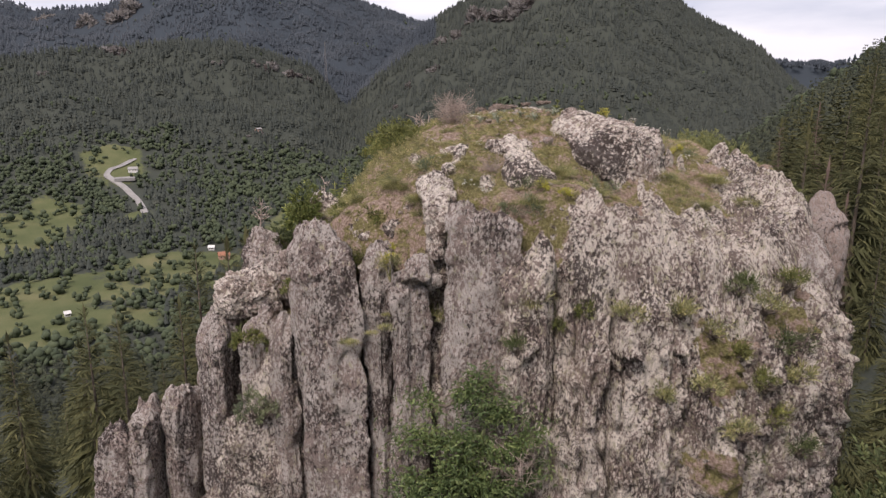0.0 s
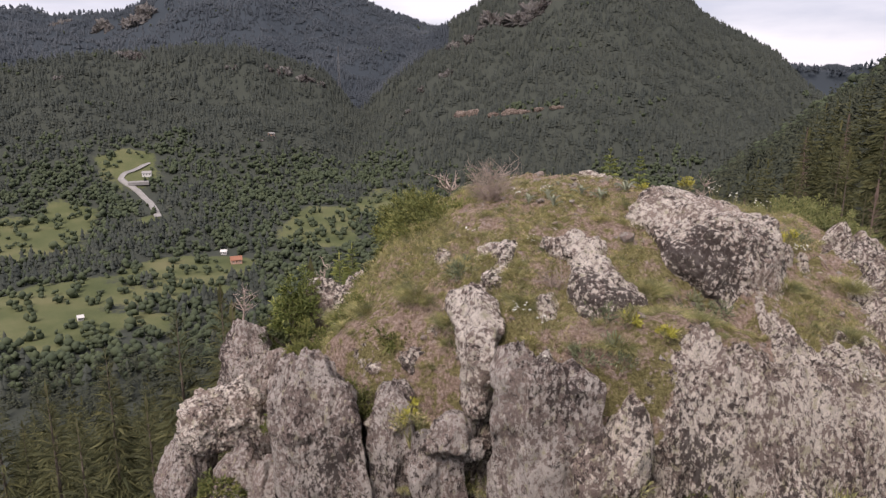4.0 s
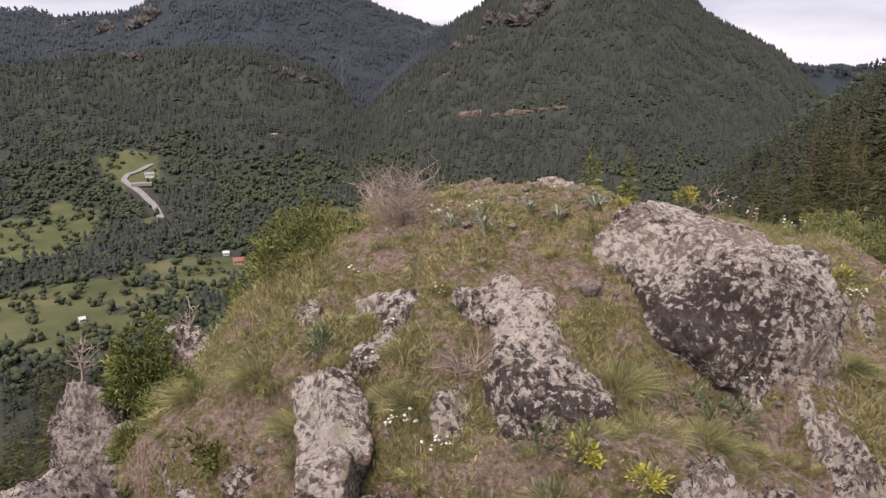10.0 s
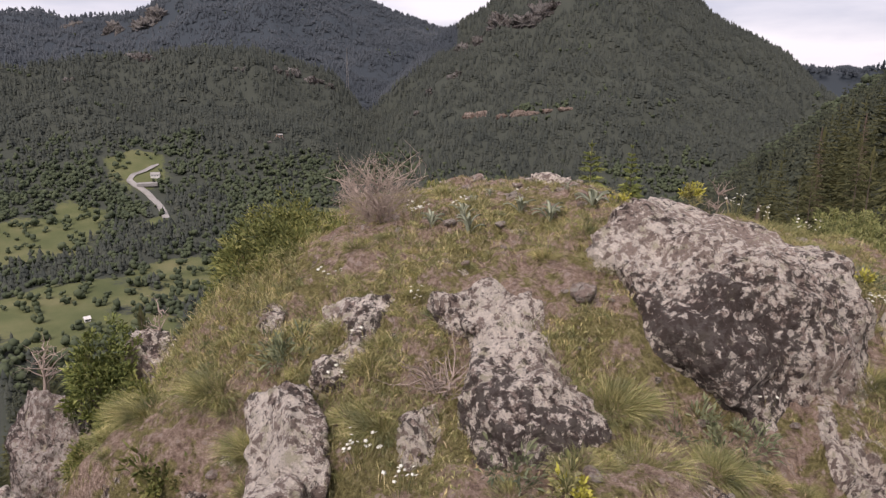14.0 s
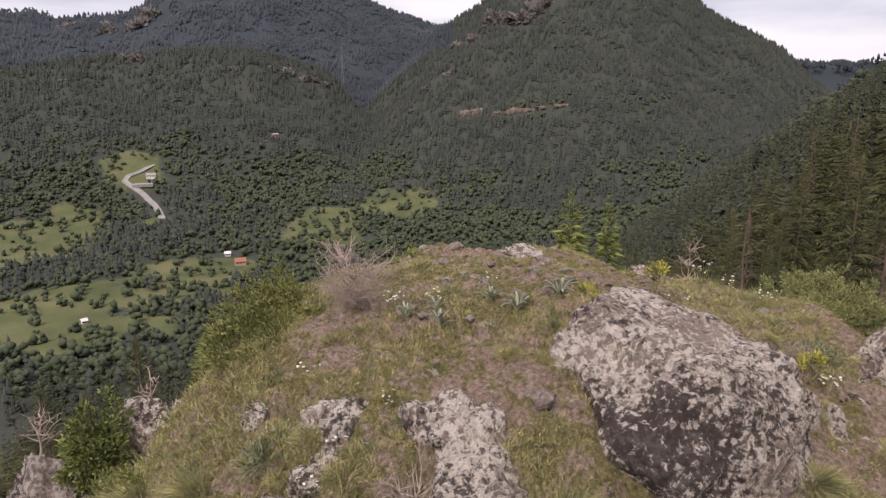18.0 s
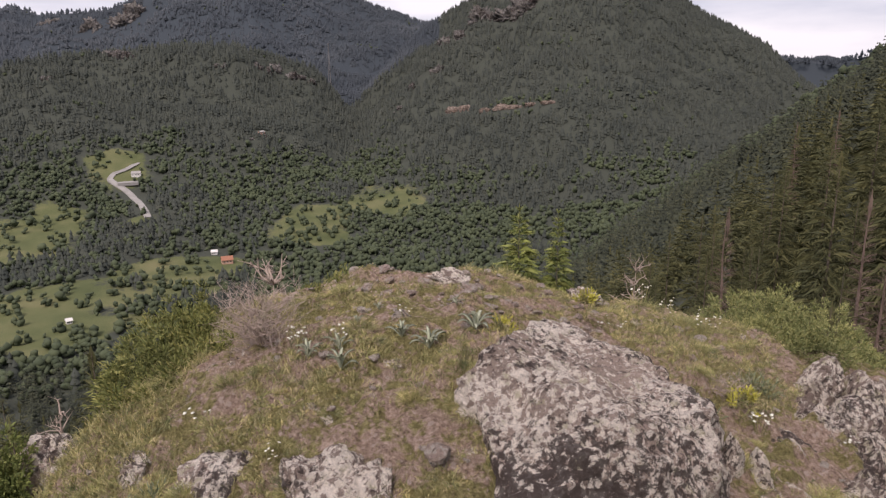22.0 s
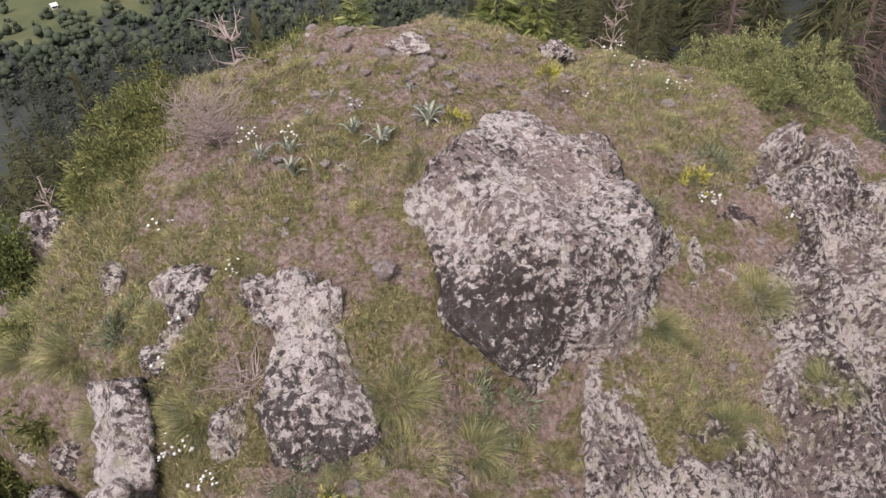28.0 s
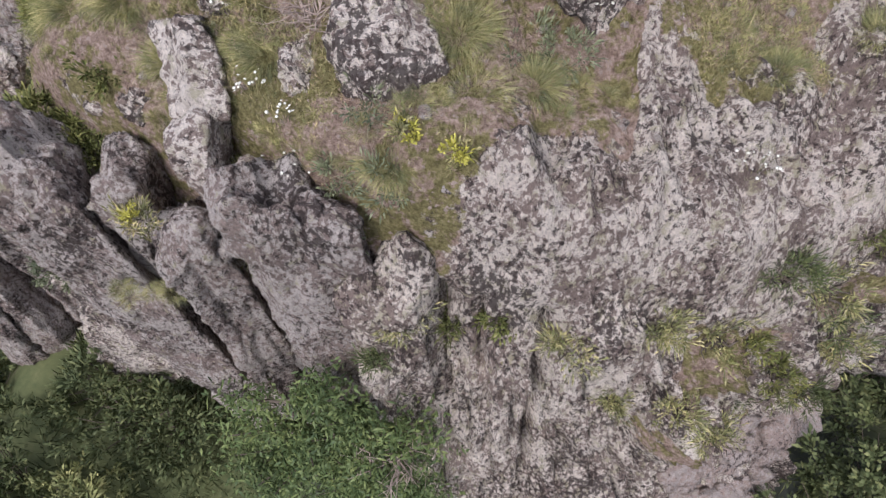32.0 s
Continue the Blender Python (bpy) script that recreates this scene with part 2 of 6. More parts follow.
def crag_material():
    m, n, l, b = material("crag_turf_and_rock", 0.95, 0.18)
    co = n.new("ShaderNodeNewGeometry").outputs["Position"]
    mp = n.new("ShaderNodeMapping")
    mp.inputs["Scale"].default_value = (1.25, 1.25, 0.8)
    l.new(co, mp.inputs["Vector"])
    rock_c, rock_h = rock_color(n, l, mp.outputs["Vector"], *CRAG_ROCK)
    turf_c, turf_h = turf_color(n, l, co)
    at = n.new("ShaderNodeAttribute")
    at.attribute_name = "bare"
    nz = noise_node(n, l, co, 5, 6, 0.7)
    k = calc(n, l, "ADD", at.outputs["Fac"], calc(n, l, "MULTIPLY", calc(n, l, "SUBTRACT", nz.outputs["Fac"], 0.5), 1.3))
    r = ramp(n, [(0.47, (0, 0, 0)), (0.55, (1, 1, 1))])
    l.new(k, r.inputs["Fac"])
    l.new(mixer(n, l, r.outputs["Color"], turf_c, rock_c), b.inputs["Base Color"])
    with_relief(n, l, b, mixer(n, l, r.outputs["Color"], turf_h, rock_h), 1.0, 0.115)
    return m


CRAG_ROCK = ((0.27, 0.212, 0.185), (0.74, 0.665, 0.585), 0.44, 0.5)
M_CRAG = crag_material()
M_EAST = rock_material("fresh_pink_rock", (0.36, 0.285, 0.25), (0.42, 0.365, 0.335), 0.36, 0.05, scale=1.1, streak=0.55)
M_CRAGROCK = rock_material("crag_rock", *CRAG_ROCK, scale=1.25, streak=0.64)
M_ROCK = rock_material("lichen_rock", (0.33, 0.26, 0.225), (0.80, 0.725, 0.645), 0.45, 0.35)
M_BOULDER = rock_material("boulder_rock", (0.36, 0.285, 0.245), (0.80, 0.725, 0.645), 0.44, 0.3, stain=((2.6, 10.85, 12.2), 1.3, 0.12))
M_BOULDER2 = rock_material("outcrop_rock", (0.35, 0.275, 0.24), (0.82, 0.74, 0.655), 0.44, 0.35, stain=((1.3, 10.1, 12.1), 0.6, 0.13))
M_FACE = rock_material("cliff_rock", (0.295, 0.235, 0.21), (0.53, 0.48, 0.44), 0.435, 0.28, scale=1.2, streak=0.65)
M_STONE = rock_material("loose_stone", (0.36, 0.28, 0.245), (0.44, 0.39, 0.345), 0.36, 0.1)
M_FARROCK = rock_material("mountain_rock", (0.17, 0.16, 0.155), (0.24, 0.23, 0.22), 0.45, 0.1, 0.03)
M_CUT = rock_material("cut_bank", (0.24, 0.18, 0.15), (0.30, 0.25, 0.215), 0.42, 0.0, 0.05)


def plain(name, stops, scale, rough=0.9, metal=0.0, relief=0.0):
    m, n, l, b = material(name, rough)
    co = n.new("ShaderNodeNewGeometry").outputs["Position"]
    nz = noise_node(n, l, co, scale, 6, 0.65)
    r = ramp(n, stops)
    l.new(nz.outputs["Fac"], r.inputs["Fac"])
    l.new(r.outputs["Color"], b.inputs["Base Color"])
    b.inputs["Metallic"].default_value = metal
    if relief:
        with_relief(n, l, b, nz.outputs["Fac"], 0.8, relief)
    return m


M_BARK = plain("bark", [(0.3, (0.07, 0.055, 0.042)), (0.7, (0.17, 0.14, 0.115))], 14, relief=0.02)
M_DEADWOOD = plain("dead_spruce_wood", [(0.3, (0.11, 0.078, 0.064)), (0.7, (0.19, 0.138, 0.115))], 0.8)
M_GREYWOOD = plain("weathered_twigs", [(0.3, (0.26, 0.205, 0.175)), (0.7, (0.44, 0.36, 0.31))], 6)
M_ROAD = plain("pale_road", [(0.3, (0.20, 0.195, 0.185)), (0.7, (0.30, 0.29, 0.28))], 0.1)
M_WALLPINK = plain("house_wall", [(0.3, (0.42, 0.26, 0.2)), (0.7, (0.5, 0.33, 0.26))], 0.7)
M_ROOF = plain("orange_roof", [(0.3, (0.27, 0.12, 0.075)), (0.7, (0.34, 0.165, 0.11))], 1.2)
M_ROOF2 = plain("grey_roof", [(0.3, (0.25, 0.24, 0.23)), (0.7, (0.34, 0.33, 0.32))], 1.0)
M_WHITE = plain("white_wall", [(0.3, (0.55, 0.54, 0.52)), (0.7, (0.68, 0.67, 0.65))], 0.8)
M_PANE = plain("window_pane", [(0.3, (0.03, 0.035, 0.04)), (0.7, (0.05, 0.055, 0.06))], 1.0, 0.1)
M_STEEL = plain("mast_steel", [(0.3, (0.15, 0.145, 0.14)), (0.7, (0.2, 0.195, 0.19))], 0.5, 0.7)


def leaf_material(name, stops, rough=0.75, scale=0.0, swing=0.32):
    m, n, l, b = material(name, rough, 0.25)
    geo = n.new("ShaderNodeNewGeometry")
    r = ramp(n, stops)
    l.new(geo.outputs["Random Per Island"], r.inputs["Fac"])
    col = r.outputs["Color"]
    if scale:
        nz = noise_node(n, l, geo.outputs["Position"], scale, 4)
        g = ramp(n, [(0.3, (1 - 1.2 * swing, 1 - 1.07 * swing, 1 - 0.94 * swing)), (0.7, (1 + 0.94 * swing, 1 + 0.78 * swing, 1 + 0.62 * swing))])
        l.new(nz.outputs["Fac"], g.inputs["Fac"])
        col = mixer(n, l, 1.0, col, g.outputs["Color"], "MULTIPLY")
    l.new(col, b.inputs["Base Color"])
    return m


# some distance haze is put into this colour: greyer and bluer than spruce_needle
M_FAR = leaf_material("far_spruce", [(0.0, (0.043, 0.051, 0.045)), (0.6, (0.048, 0.056, 0.048)), (1.0, (0.055, 0.062, 0.051))], 0.95, 0.02, 0.2)
M_SLOPE = leaf_material("slope_spruce", [(0.0, (0.036, 0.044, 0.034)), (0.6, (0.050, 0.058, 0.040)), (1.0, (0.072, 0.078, 0.048))], 0.95, 0.05)
# distance haze is put into this base colour: paler and bluer than far_spruce
M_HAZED = leaf_material("hazed_spruce", [(0.0, (0.050, 0.060, 0.072)), (1.0, (0.057, 0.068, 0.080))], 0.95, 0.004)
M_BROAD = leaf_material("broadleaf_crown", [(0.0, (0.050, 0.066, 0.039)), (1.0, (0.069, 0.086, 0.047))], 0.9, 0.05, 0.2)
M_JUNIPER = leaf_material("juniper", [(0.0, (0.07, 0.085, 0.025)), (0.6, (0.15, 0.165, 0.05)), (1.0, (0.25, 0.24, 0.085))], 0.7, 2.0)
M_JUNIPER2 = leaf_material("spreading_shrub", [(0.0, (0.095, 0.115, 0.042)), (0.6, (0.195, 0.21, 0.08)), (1.0, (0.30, 0.30, 0.13))], 0.7, 2.0)
M_GREENBUSH = leaf_material("green_bush", [(0.0, (0.050, 0.068, 0.028)), (0.6, (0.090, 0.112, 0.045)), (1.0, (0.15, 0.166, 0.071))], 0.7, 1.0)
M_YOUNG = leaf_material("young_spruce", [(0.0, (0.085, 0.110, 0.032)), (0.6, (0.17, 0.20, 0.055)), (1.0, (0.28, 0.29, 0.095))], 0.75, 1.5)
M_ASH = leaf_material("ash_leaves", [(0.0, (0.052, 0.082, 0.030)), (0.6, (0.095, 0.132, 0.046)), (1.0, (0.15, 0.185, 0.064))], 0.6, 1.5)
M_GRASS = leaf_material("short_grass", [(0.0, (0.20, 0.185, 0.072)), (0.5, (0.34, 0.30, 0.135)), (1.0, (0.52, 0.44, 0.255))], 0.85, 9.0, 0.52)
M_GRASS2 = leaf_material("long_grass", [(0.0, (0.14, 0.15, 0.058)), (0.55, (0.255, 0.245, 0.108)), (1.0, (0.45, 0.39, 0.22))], 0.85, 7.0, 0.52)
M_TUFT = leaf_material("grass_tuft", [(0.0, (0.15, 0.165, 0.062)), (0.5, (0.26, 0.262, 0.112)), (1.0, (0.44, 0.395, 0.21))], 0.85, 7.0, 0.52)
M_DRY = leaf_material("dry_grass", [(0.0, (0.22, 0.155, 0.11)), (0.5, (0.33, 0.25, 0.165)), (1.0, (0.45, 0.365, 0.25))], 0.85, 6.0, 0.52)
M_HERB = leaf_material("blue_green_herb", [(0.0, (0.10, 0.12, 0.065)), (1.0, (0.20, 0.22, 0.13))], 0.8, 3.0)
M_YELLOW = leaf_material("yellow_blossom", [(0.0, (0.30, 0.29, 0.045)), (1.0, (0.45, 0.42, 0.09))], 0.7)
M_ROSETTE = plain("rosette_leaf", [(0.3, (0.25, 0.28, 0.20)), (0.7, (0.38, 0.40, 0.30))], 25, 0.85)
M_PETAL = plain("white_petal", [(0.3, (0.68, 0.67, 0.58)), (0.7, (0.8, 0.79, 0.72))], 40, 0.7)
M_NEEDLE = leaf_material("spruce_needle", [(0.0, (0.044, 0.049, 0.022)), (0.6, (0.074, 0.078, 0.033)), (1.0, (0.115, 0.112, 0.049))], 0.85, 0.16)


def ground_material():
    m, n, l, b = material("valley_ground", 0.95, 0.1)
    geo = n.new("ShaderNodeNewGeometry")
    co = geo.outputs["Position"]
    at = n.new("ShaderNodeAttribute")
    at.attribute_name = "meadow"
    nz = noise_node(n, l, co, 0.02, 6)
    fine = noise_node(n, l, co, 0.25, 5)
    grass = ramp(n, [(0.3, (0.066, 0.081, 0.037)), (0.5, (0.100, 0.112, 0.052)), (0.72, (0.155, 0.148, 0.078))])
    litter = noise_node(n, l, co, 2.5, 8, 0.75)
    blot = calc(n, l, "ADD", nz.outputs["Fac"], calc(n, l, "MULTIPLY", calc(n, l, "SUBTRACT", litter.outputs["Fac"], 0.5), 0.9))
    l.new(blot, grass.inputs["Fac"])
    # forest floor, its dark tones lifted in the colour to stand for haze
    floor = ramp(n, [(0.35, (0.042, 0.048, 0.040)), (0.5, (0.052, 0.059, 0.049)), (0.68, (0.066, 0.071, 0.056))])
    l.new(litter.outputs["Fac"], floor.inputs["Fac"])
    s = calc(n, l, "ADD", at.outputs["Fac"], calc(n, l, "MULTIPLY", calc(n, l, "SUBTRACT", fine.outputs["Fac"], 0.5), 0.5))
    r = ramp(n, [(0.42, (0, 0, 0)), (0.55, (1, 1, 1))])
    l.new(s, r.inputs["Fac"])
    # on the farthest ranges the floor takes a bluish colour with haze painted in
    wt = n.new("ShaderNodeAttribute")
    wt.attribute_name = "haze_tint"
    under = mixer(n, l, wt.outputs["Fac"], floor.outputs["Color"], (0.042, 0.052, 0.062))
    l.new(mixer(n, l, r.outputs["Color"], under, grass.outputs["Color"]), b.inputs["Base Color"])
    return m


M_GROUND = ground_material()

# ---- the land: one sheet to the horizon ----
OX, OY = 1.0, 7.0


def table(az, pts):
    return np.interp(az, [p[0] for p in pts], [p[1] for p in pts])


def ridge(az, r, foot, crest, elevation, lift=0.0):
    """A mountain side from its foot to a crest that is seen at this elevation over the azimuths."""
    top = 15 + crest * np.tan(np.radians(table(az, elevation) + lift))
    low = -170 + 0.12 * np.maximum(0, foot - 750)
    t = (r - foot) / (crest - foot)
    up = low + (top - low) * np.clip(t, -0.3, 1) ** 1.0
    up = np.where(t < 0, -1000.0, up)
    return np.where(t > 1, top - (r - crest) * 0.35, up)


LEFT_HILL = [(-180, -4), (-60, 1), (-32, 1.0), (-28, 1.8), (-24, 2.3), (-16.5, 2.6), (-10.7, 0.9), (-8.3, -2.0), (-4, -5.5), (2, -9), (180, -9)]
BACK_RANGE = [(-180, 3), (-40, 4), (-33, 3.8), (-30, 3.6), (-26, 4.4), (-22, 6.5), (-15, 9), (-9, 6.8), (-5, 5.2), (-2, 4.2), (3, 3.6), (20, -2), (180, -3)]
FAR_LEFT = [(-180, 3), (-36, 4.2), (-31, 4.9), (-29, 4.4), (-27.5, 4.7), (-25, 4.9), (-20, 4), (10, -2), (26, -0.7), (28, -0.5), (31, -0.6), (180, 1)]
RIGHT_PEAK = [(-180, -9), (-14, -6), (-8, -2), (-5, 0.8), (-2, 3.8), (0, 4.9), (3, 6.6), (8, 9.3), (13, 9), (17, 6.1), (19, 4.4), (20.5, 3.5), (23.7, 2.0), (25, 0.6), (27, -1.0), (30, -3), (60, 3), (180, 3)]


def land(x, y):
    dx, dy = x - OX, y - OY
    r = np.hypot(dx, dy)
    az = np.degrees(np.arctan2(dx, dy))
    p = np.stack([x, y, 0 * x], -1)
    rough = fbm(p / 160.0, 4, 3)
    cone = 4.0 - 0.8 * np.maximum(0, np.hypot(x - 1.8, y - 10) - 8)
    flank = 0.72 * x - 0.36 * y - 11 + 3.0 * fbm(p / 40.0, 3, 5) * smooth(20, 80, r)
    knoll = 2.0 - 0.5 * np.maximum(0, np.hypot(x + 2, y - 12) - 7) + 1.2 * fbm(p / 9.0, 3, 8) * smooth(8, 20, r)
    flank = np.where(r > 600, flank - (r - 600) * 0.9, flank)
    flank = np.where(y < -20, np.minimum(flank, 0.5 * x - 10), flank)
    floor = -170 + 0.12 * np.clip(r - 750, 0, 900) + 5 * rough
    h = np.maximum(np.maximum(np.maximum(cone, knoll), flank), floor)
    side = 26 * rough * smooth(900, 1300, r)
    for f, c, e in ((1000, 1600, LEFT_HILL), (1700, 2800, BACK_RANGE), (2600, 4200, FAR_LEFT), (930, 1900, RIGHT_PEAK)):
        near_crest = 1 - smooth(0.75, 1.0, (r - f) / (c - f)) * 0.75
        h = np.maximum(h, ridge(az, r, f, c, e) + side * near_crest)
    return h


def meadow(x, y):
    dx, dy = x - OX, y - OY
    r = np.hypot(dx, dy)
    az = np.degrees(np.arctan2(dx, dy))
    p = np.stack([x, y, 0 * x], -1)
    out = -2.5 + 0 * x
    for a, w, d, l in ((-31, 6.0, 920, 90), (-25.5, 2.6, 1090, 60), (-30, 7, 640, 70), (-22, 5.5, 690, 60), (-12.0, 3.6, 850, 70), (-4.5, 4.0, 950, 60), (-28, 5, 560, 50)):
        out = np.maximum(out, 1.0 - ((az - a) / w) ** 2 - ((r - d) / l) ** 2)
    return np.maximum(out + 0.12 + 0.3 * smooth(980, 700, r) * (az < -6) + 0.95 * fbm(p / 60.0, 4, 11), 0.8 * smooth(32, 18, r) - 0.55 + 0.6 * fbm(p / 5.0, 3, 12))


az_front = np.arange(-46, 46.01, 0.25)
az_rest = np.arange(50, 314, 4.0)
AZ = np.radians(np.concatenate([az_front, az_rest]))
RR = np.concatenate([[0.5], np.geomspace(5, 4850, 250)])
A2, R2 = np.meshgrid(AZ, RR)
gx, gy = (OX + R2 * np.sin(A2)).ravel(), (OY + R2 * np.cos(A2)).ravel()
gz = land(gx, gy)
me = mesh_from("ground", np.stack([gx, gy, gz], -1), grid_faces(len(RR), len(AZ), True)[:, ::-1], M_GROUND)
at = me.attributes.new("meadow", "FLOAT", "POINT")
at.data.foreach_set("value", (meadow(gx, gy) * 0.5 + 0.3).astype(np.float32))
# 1 where distance haze is painted into the ground colour
at = me.attributes.new("haze_tint", "FLOAT", "POINT")
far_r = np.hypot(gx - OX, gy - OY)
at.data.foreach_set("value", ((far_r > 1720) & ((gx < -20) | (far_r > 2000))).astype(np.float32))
tagged(new("ground", me), "steep forest floor and green valley meadows", "ground", kind="structure")


# ---- builders for plants ----
def spindles(base, tip, width, flat=1.0):
    """Slim closed needles or leaves from base to tip: places and faces."""
    base, tip = np.asarray(base, float), np.asarray(tip, float)
    width = np.broadcast_to(np.asarray(width, float), (len(base),))[:, None]
    d = tip - base
    d = d / (np.linalg.norm(d, axis=1, keepdims=True) + 1e-9)
    up = np.where(np.abs(d[:, 2:3]) > 0.9, (1.0, 0, 0), (0, 0, 1.0))
    a = np.cross(d, up)
    a /= np.linalg.norm(a, axis=1, keepdims=True) + 1e-9
    b = np.cross(a, d) * flat
    mid = base * 0.55 + tip * 0.45
    ring = [mid + width * (a * math.cos(t) + b * math.sin(t)) for t in (0.3, 2.4, 4.5)]
    v = np.stack([base, *ring, tip], 1).reshape(-1, 3)
    f = np.array([(0, 2, 1), (0, 3, 2), (0, 1, 3), (4, 1, 2), (4, 2, 3), (4, 3, 1)])
    f = (f[None] + 5 * np.arange(len(base))[:, None, None]).reshape(-1, 3)
    return v, f


def blades(base, tip, width):
    """Flat pointed blades, two triangles each, bent at the middle."""
    base, tip = np.asarray(base, float), np.asarray(tip, float)
    width = np.broadcast_to(np.asarray(width, float), (len(base),))[:, None]
    d = tip - base
    a = np.cross(d, np.random.default_rng(len(base)).normal(size=d.shape))
    a /= np.linalg.norm(a, axis=1, keepdims=True) + 1e-9
    mid = base * 0.5 + tip * 0.5
    mid[:, 2] += 0.12 * np.linalg.norm(d, axis=1)
    v = np.stack([base - a * width * 0.5, mid + a * width, tip, mid - a * width], 1).reshape(-1, 3)
    f = np.array([(0, 1, 3), (1, 2, 3)])
    f = (f[None] + 4 * np.arange(len(base))[:, None, None]).reshape(-1, 3)
    return v, f


def tubes(paths, sides=5):
    """Tapered limbs: each path is a list of (x, y, z, radius)."""
    V, F, n = [], [], 0
    ang = np.linspace(0, 2 * math.pi, sides, endpoint=False)
    for path in paths:
        q = np.array(path, float)
        m = len(q)
        d = np.gradient(q[:, :3], axis=0)
        d /= np.linalg.norm(d, axis=1, keepdims=True) + 1e-9
        up = np.where(np.abs(d[:, 2:3]) > 0.9, (1.0, 0, 0), (0, 0, 1.0))
        a = np.cross(d, up)
        a /= np.linalg.norm(a, axis=1, keepdims=True) + 1e-9
        b = np.cross(a, d)
        ring = q[:, None, :3] + q[:, None, 3:4] * (a[:, None] * np.cos(ang)[None, :, None] + b[:, None] * np.sin(ang)[None, :, None])
        V.append(ring.reshape(-1, 3))
        F.append(grid_faces(m, sides, True) + n)
        n += m * sides
    return np.concatenate(V), np.concatenate(F)


def join(*pairs):
    V, F, n = [], [], 0
    for v, f in pairs:
        V.append(v)
        F.append(f + n)
        n += len(v)
    return np.concatenate(V), np.concatenate(F)


def part(name, mesh, parent, label="", m=None):
    ob = new(name, mesh)
    ob.parent = parent
    if m is not None:
        ob.matrix_local = m
    return tagged(ob, label, kind="stuff" if name in ("leafage", "twigwork", "blossom", "stem", "foliage", "crown", "bare_crown", "branchwork") else "")


def empty_thing(name, at, label, category, group="", turn=0.0, scale=1.0):
    ob = new(name)
    ob.matrix_world = pose(*at, 0, 0, turn) @ Matrix.Scale(scale, 4)
    return tagged(ob, label, category, group)


def spruce_crown(tiers, per, twigs, radius, seed, width=0.13, droop=0.35, bare=0.0, hang=0.25):
    """The boughs of a spruce of height 1: a main spray for each bough, with side sprays."""
    g = np.random.default_rng(seed)
    B, T, W = [], [], []
    for i in range(tiers):
        z = 0.06 + bare + (0.92 - bare) * (i + g.uniform(-0.3, 0.3)) / tiers
        L0 = radius * max(0.04, (1 - z)) ** 0.8
        for k in range(per):
            a = g.uniform(0, 6.2832)
            L = L0 * g.uniform(0.65, 1.2)
            e = np.array([math.cos(a), math.sin(a), 0])
            base = np.array([0, 0, z])
            dr = droop * g.uniform(0.5, 1.3) * (1 - 0.9 * z)
            tip = base + e * L + np.array([0, 0, -dr * L + 0.03 * z])
            B.append(base)
            T.append(tip)
            W.append(width * L * (0.5 if hang > 0.5 else 1.0))
            side = np.array([-e[1], e[0], 0])
            for t in np.linspace(0.35, 0.95, twigs) if twigs else ():
                o = base + (tip - base) * t + np.array([0, 0, 0.02 * L])
                for sgn in (-1, 1):
                    ll = L * (0.5 - 0.34 * t) * g.uniform(0.7, 1.3)
                    B.append(o)
                    T.append(o + (side * sgn * (0.95 - 0.6 * hang) + e * (0.8 - 0.5 * hang)) * ll + np.array([0, 0, -hang * ll]))
                    W.append(width * 0.62 * ll)
    B.append(np.array([0, 0, 0.9]))
    T.append(np.array([0, 0, 1.0]))
    W.append(0.008)
    return np.array(B), np.array(T), np.array(W)


def tufty(radius, height, count, seed, length=0.09, width=0.010, lean=0.5, lobes=7, per=44):
    """Sprays gathered in clumps on an uneven, lobed bush: places and faces."""
    g = np.random.default_rng(seed)
    k = max(6, count // per)
    a = g.uniform(0, 6.2832, k)
    u = np.sqrt(g.uniform(0.0, 1, k))
    lc, la = g.uniform(0, 6.2832, lobes), g.uniform(0.05, 0.4, lobes)
    lump = 0.72 + sum(q * np.exp(-((np.angle(np.exp(1j * (a - c)))) ** 2) * 5) for c, q in zip(lc, la))
    top = height * lump * np.maximum(0.05, 1 - u ** 2.4) ** 0.5
    z = top * (1 - 0.55 * g.uniform(0, 1, k) ** 2) * g.uniform(0.85, 1.12, k)
    c = np.stack([radius * lump * u * np.cos(a), radius * lump * u * np.sin(a), z], -1)
    out = np.stack([np.cos(a) * u, np.sin(a) * u, 0.35 + lean * (1 - 0.5 * u)], -1)
    out /= np.linalg.norm(out, axis=1, keepdims=True)
    c, out = np.repeat(c, per, 0), np.repeat(out, per, 0)
    size = np.repeat(g.uniform(0.6, 1.25, k), per)[:, None] * length
    d = g.normal(0, 1, c.shape)
    d /= np.linalg.norm(d, axis=1, keepdims=True)
    d = d + out * 0.75
    o = c + d * size * g.uniform(0.1, 1.3, (len(c), 1))
    return blades(o, o + (d + g.normal(0, 0.35, d.shape)) * size * 0.75, width)


def bush_stems(radius, height, count, seed, thick=0.014):
    g = np.random.default_rng(seed)
    paths = []
    for i in range(count):
        a, u = g.uniform(0, 6.28), g.uniform(0.3, 0.9)
        e = np.array([math.cos(a), math.sin(a)])
        pts = []
        for t in np.linspace(0, 1, 5):
            xy = e * radius * u * t + g.normal(0, 0.03, 2) * t
            pts.append((*xy, -0.1 + (height * 0.85 + 0.1) * t ** 0.8 * (1 - 0.5 * u), thick * (1 - 0.8 * t)))
        paths.append(pts)
    return tubes(paths, 4)


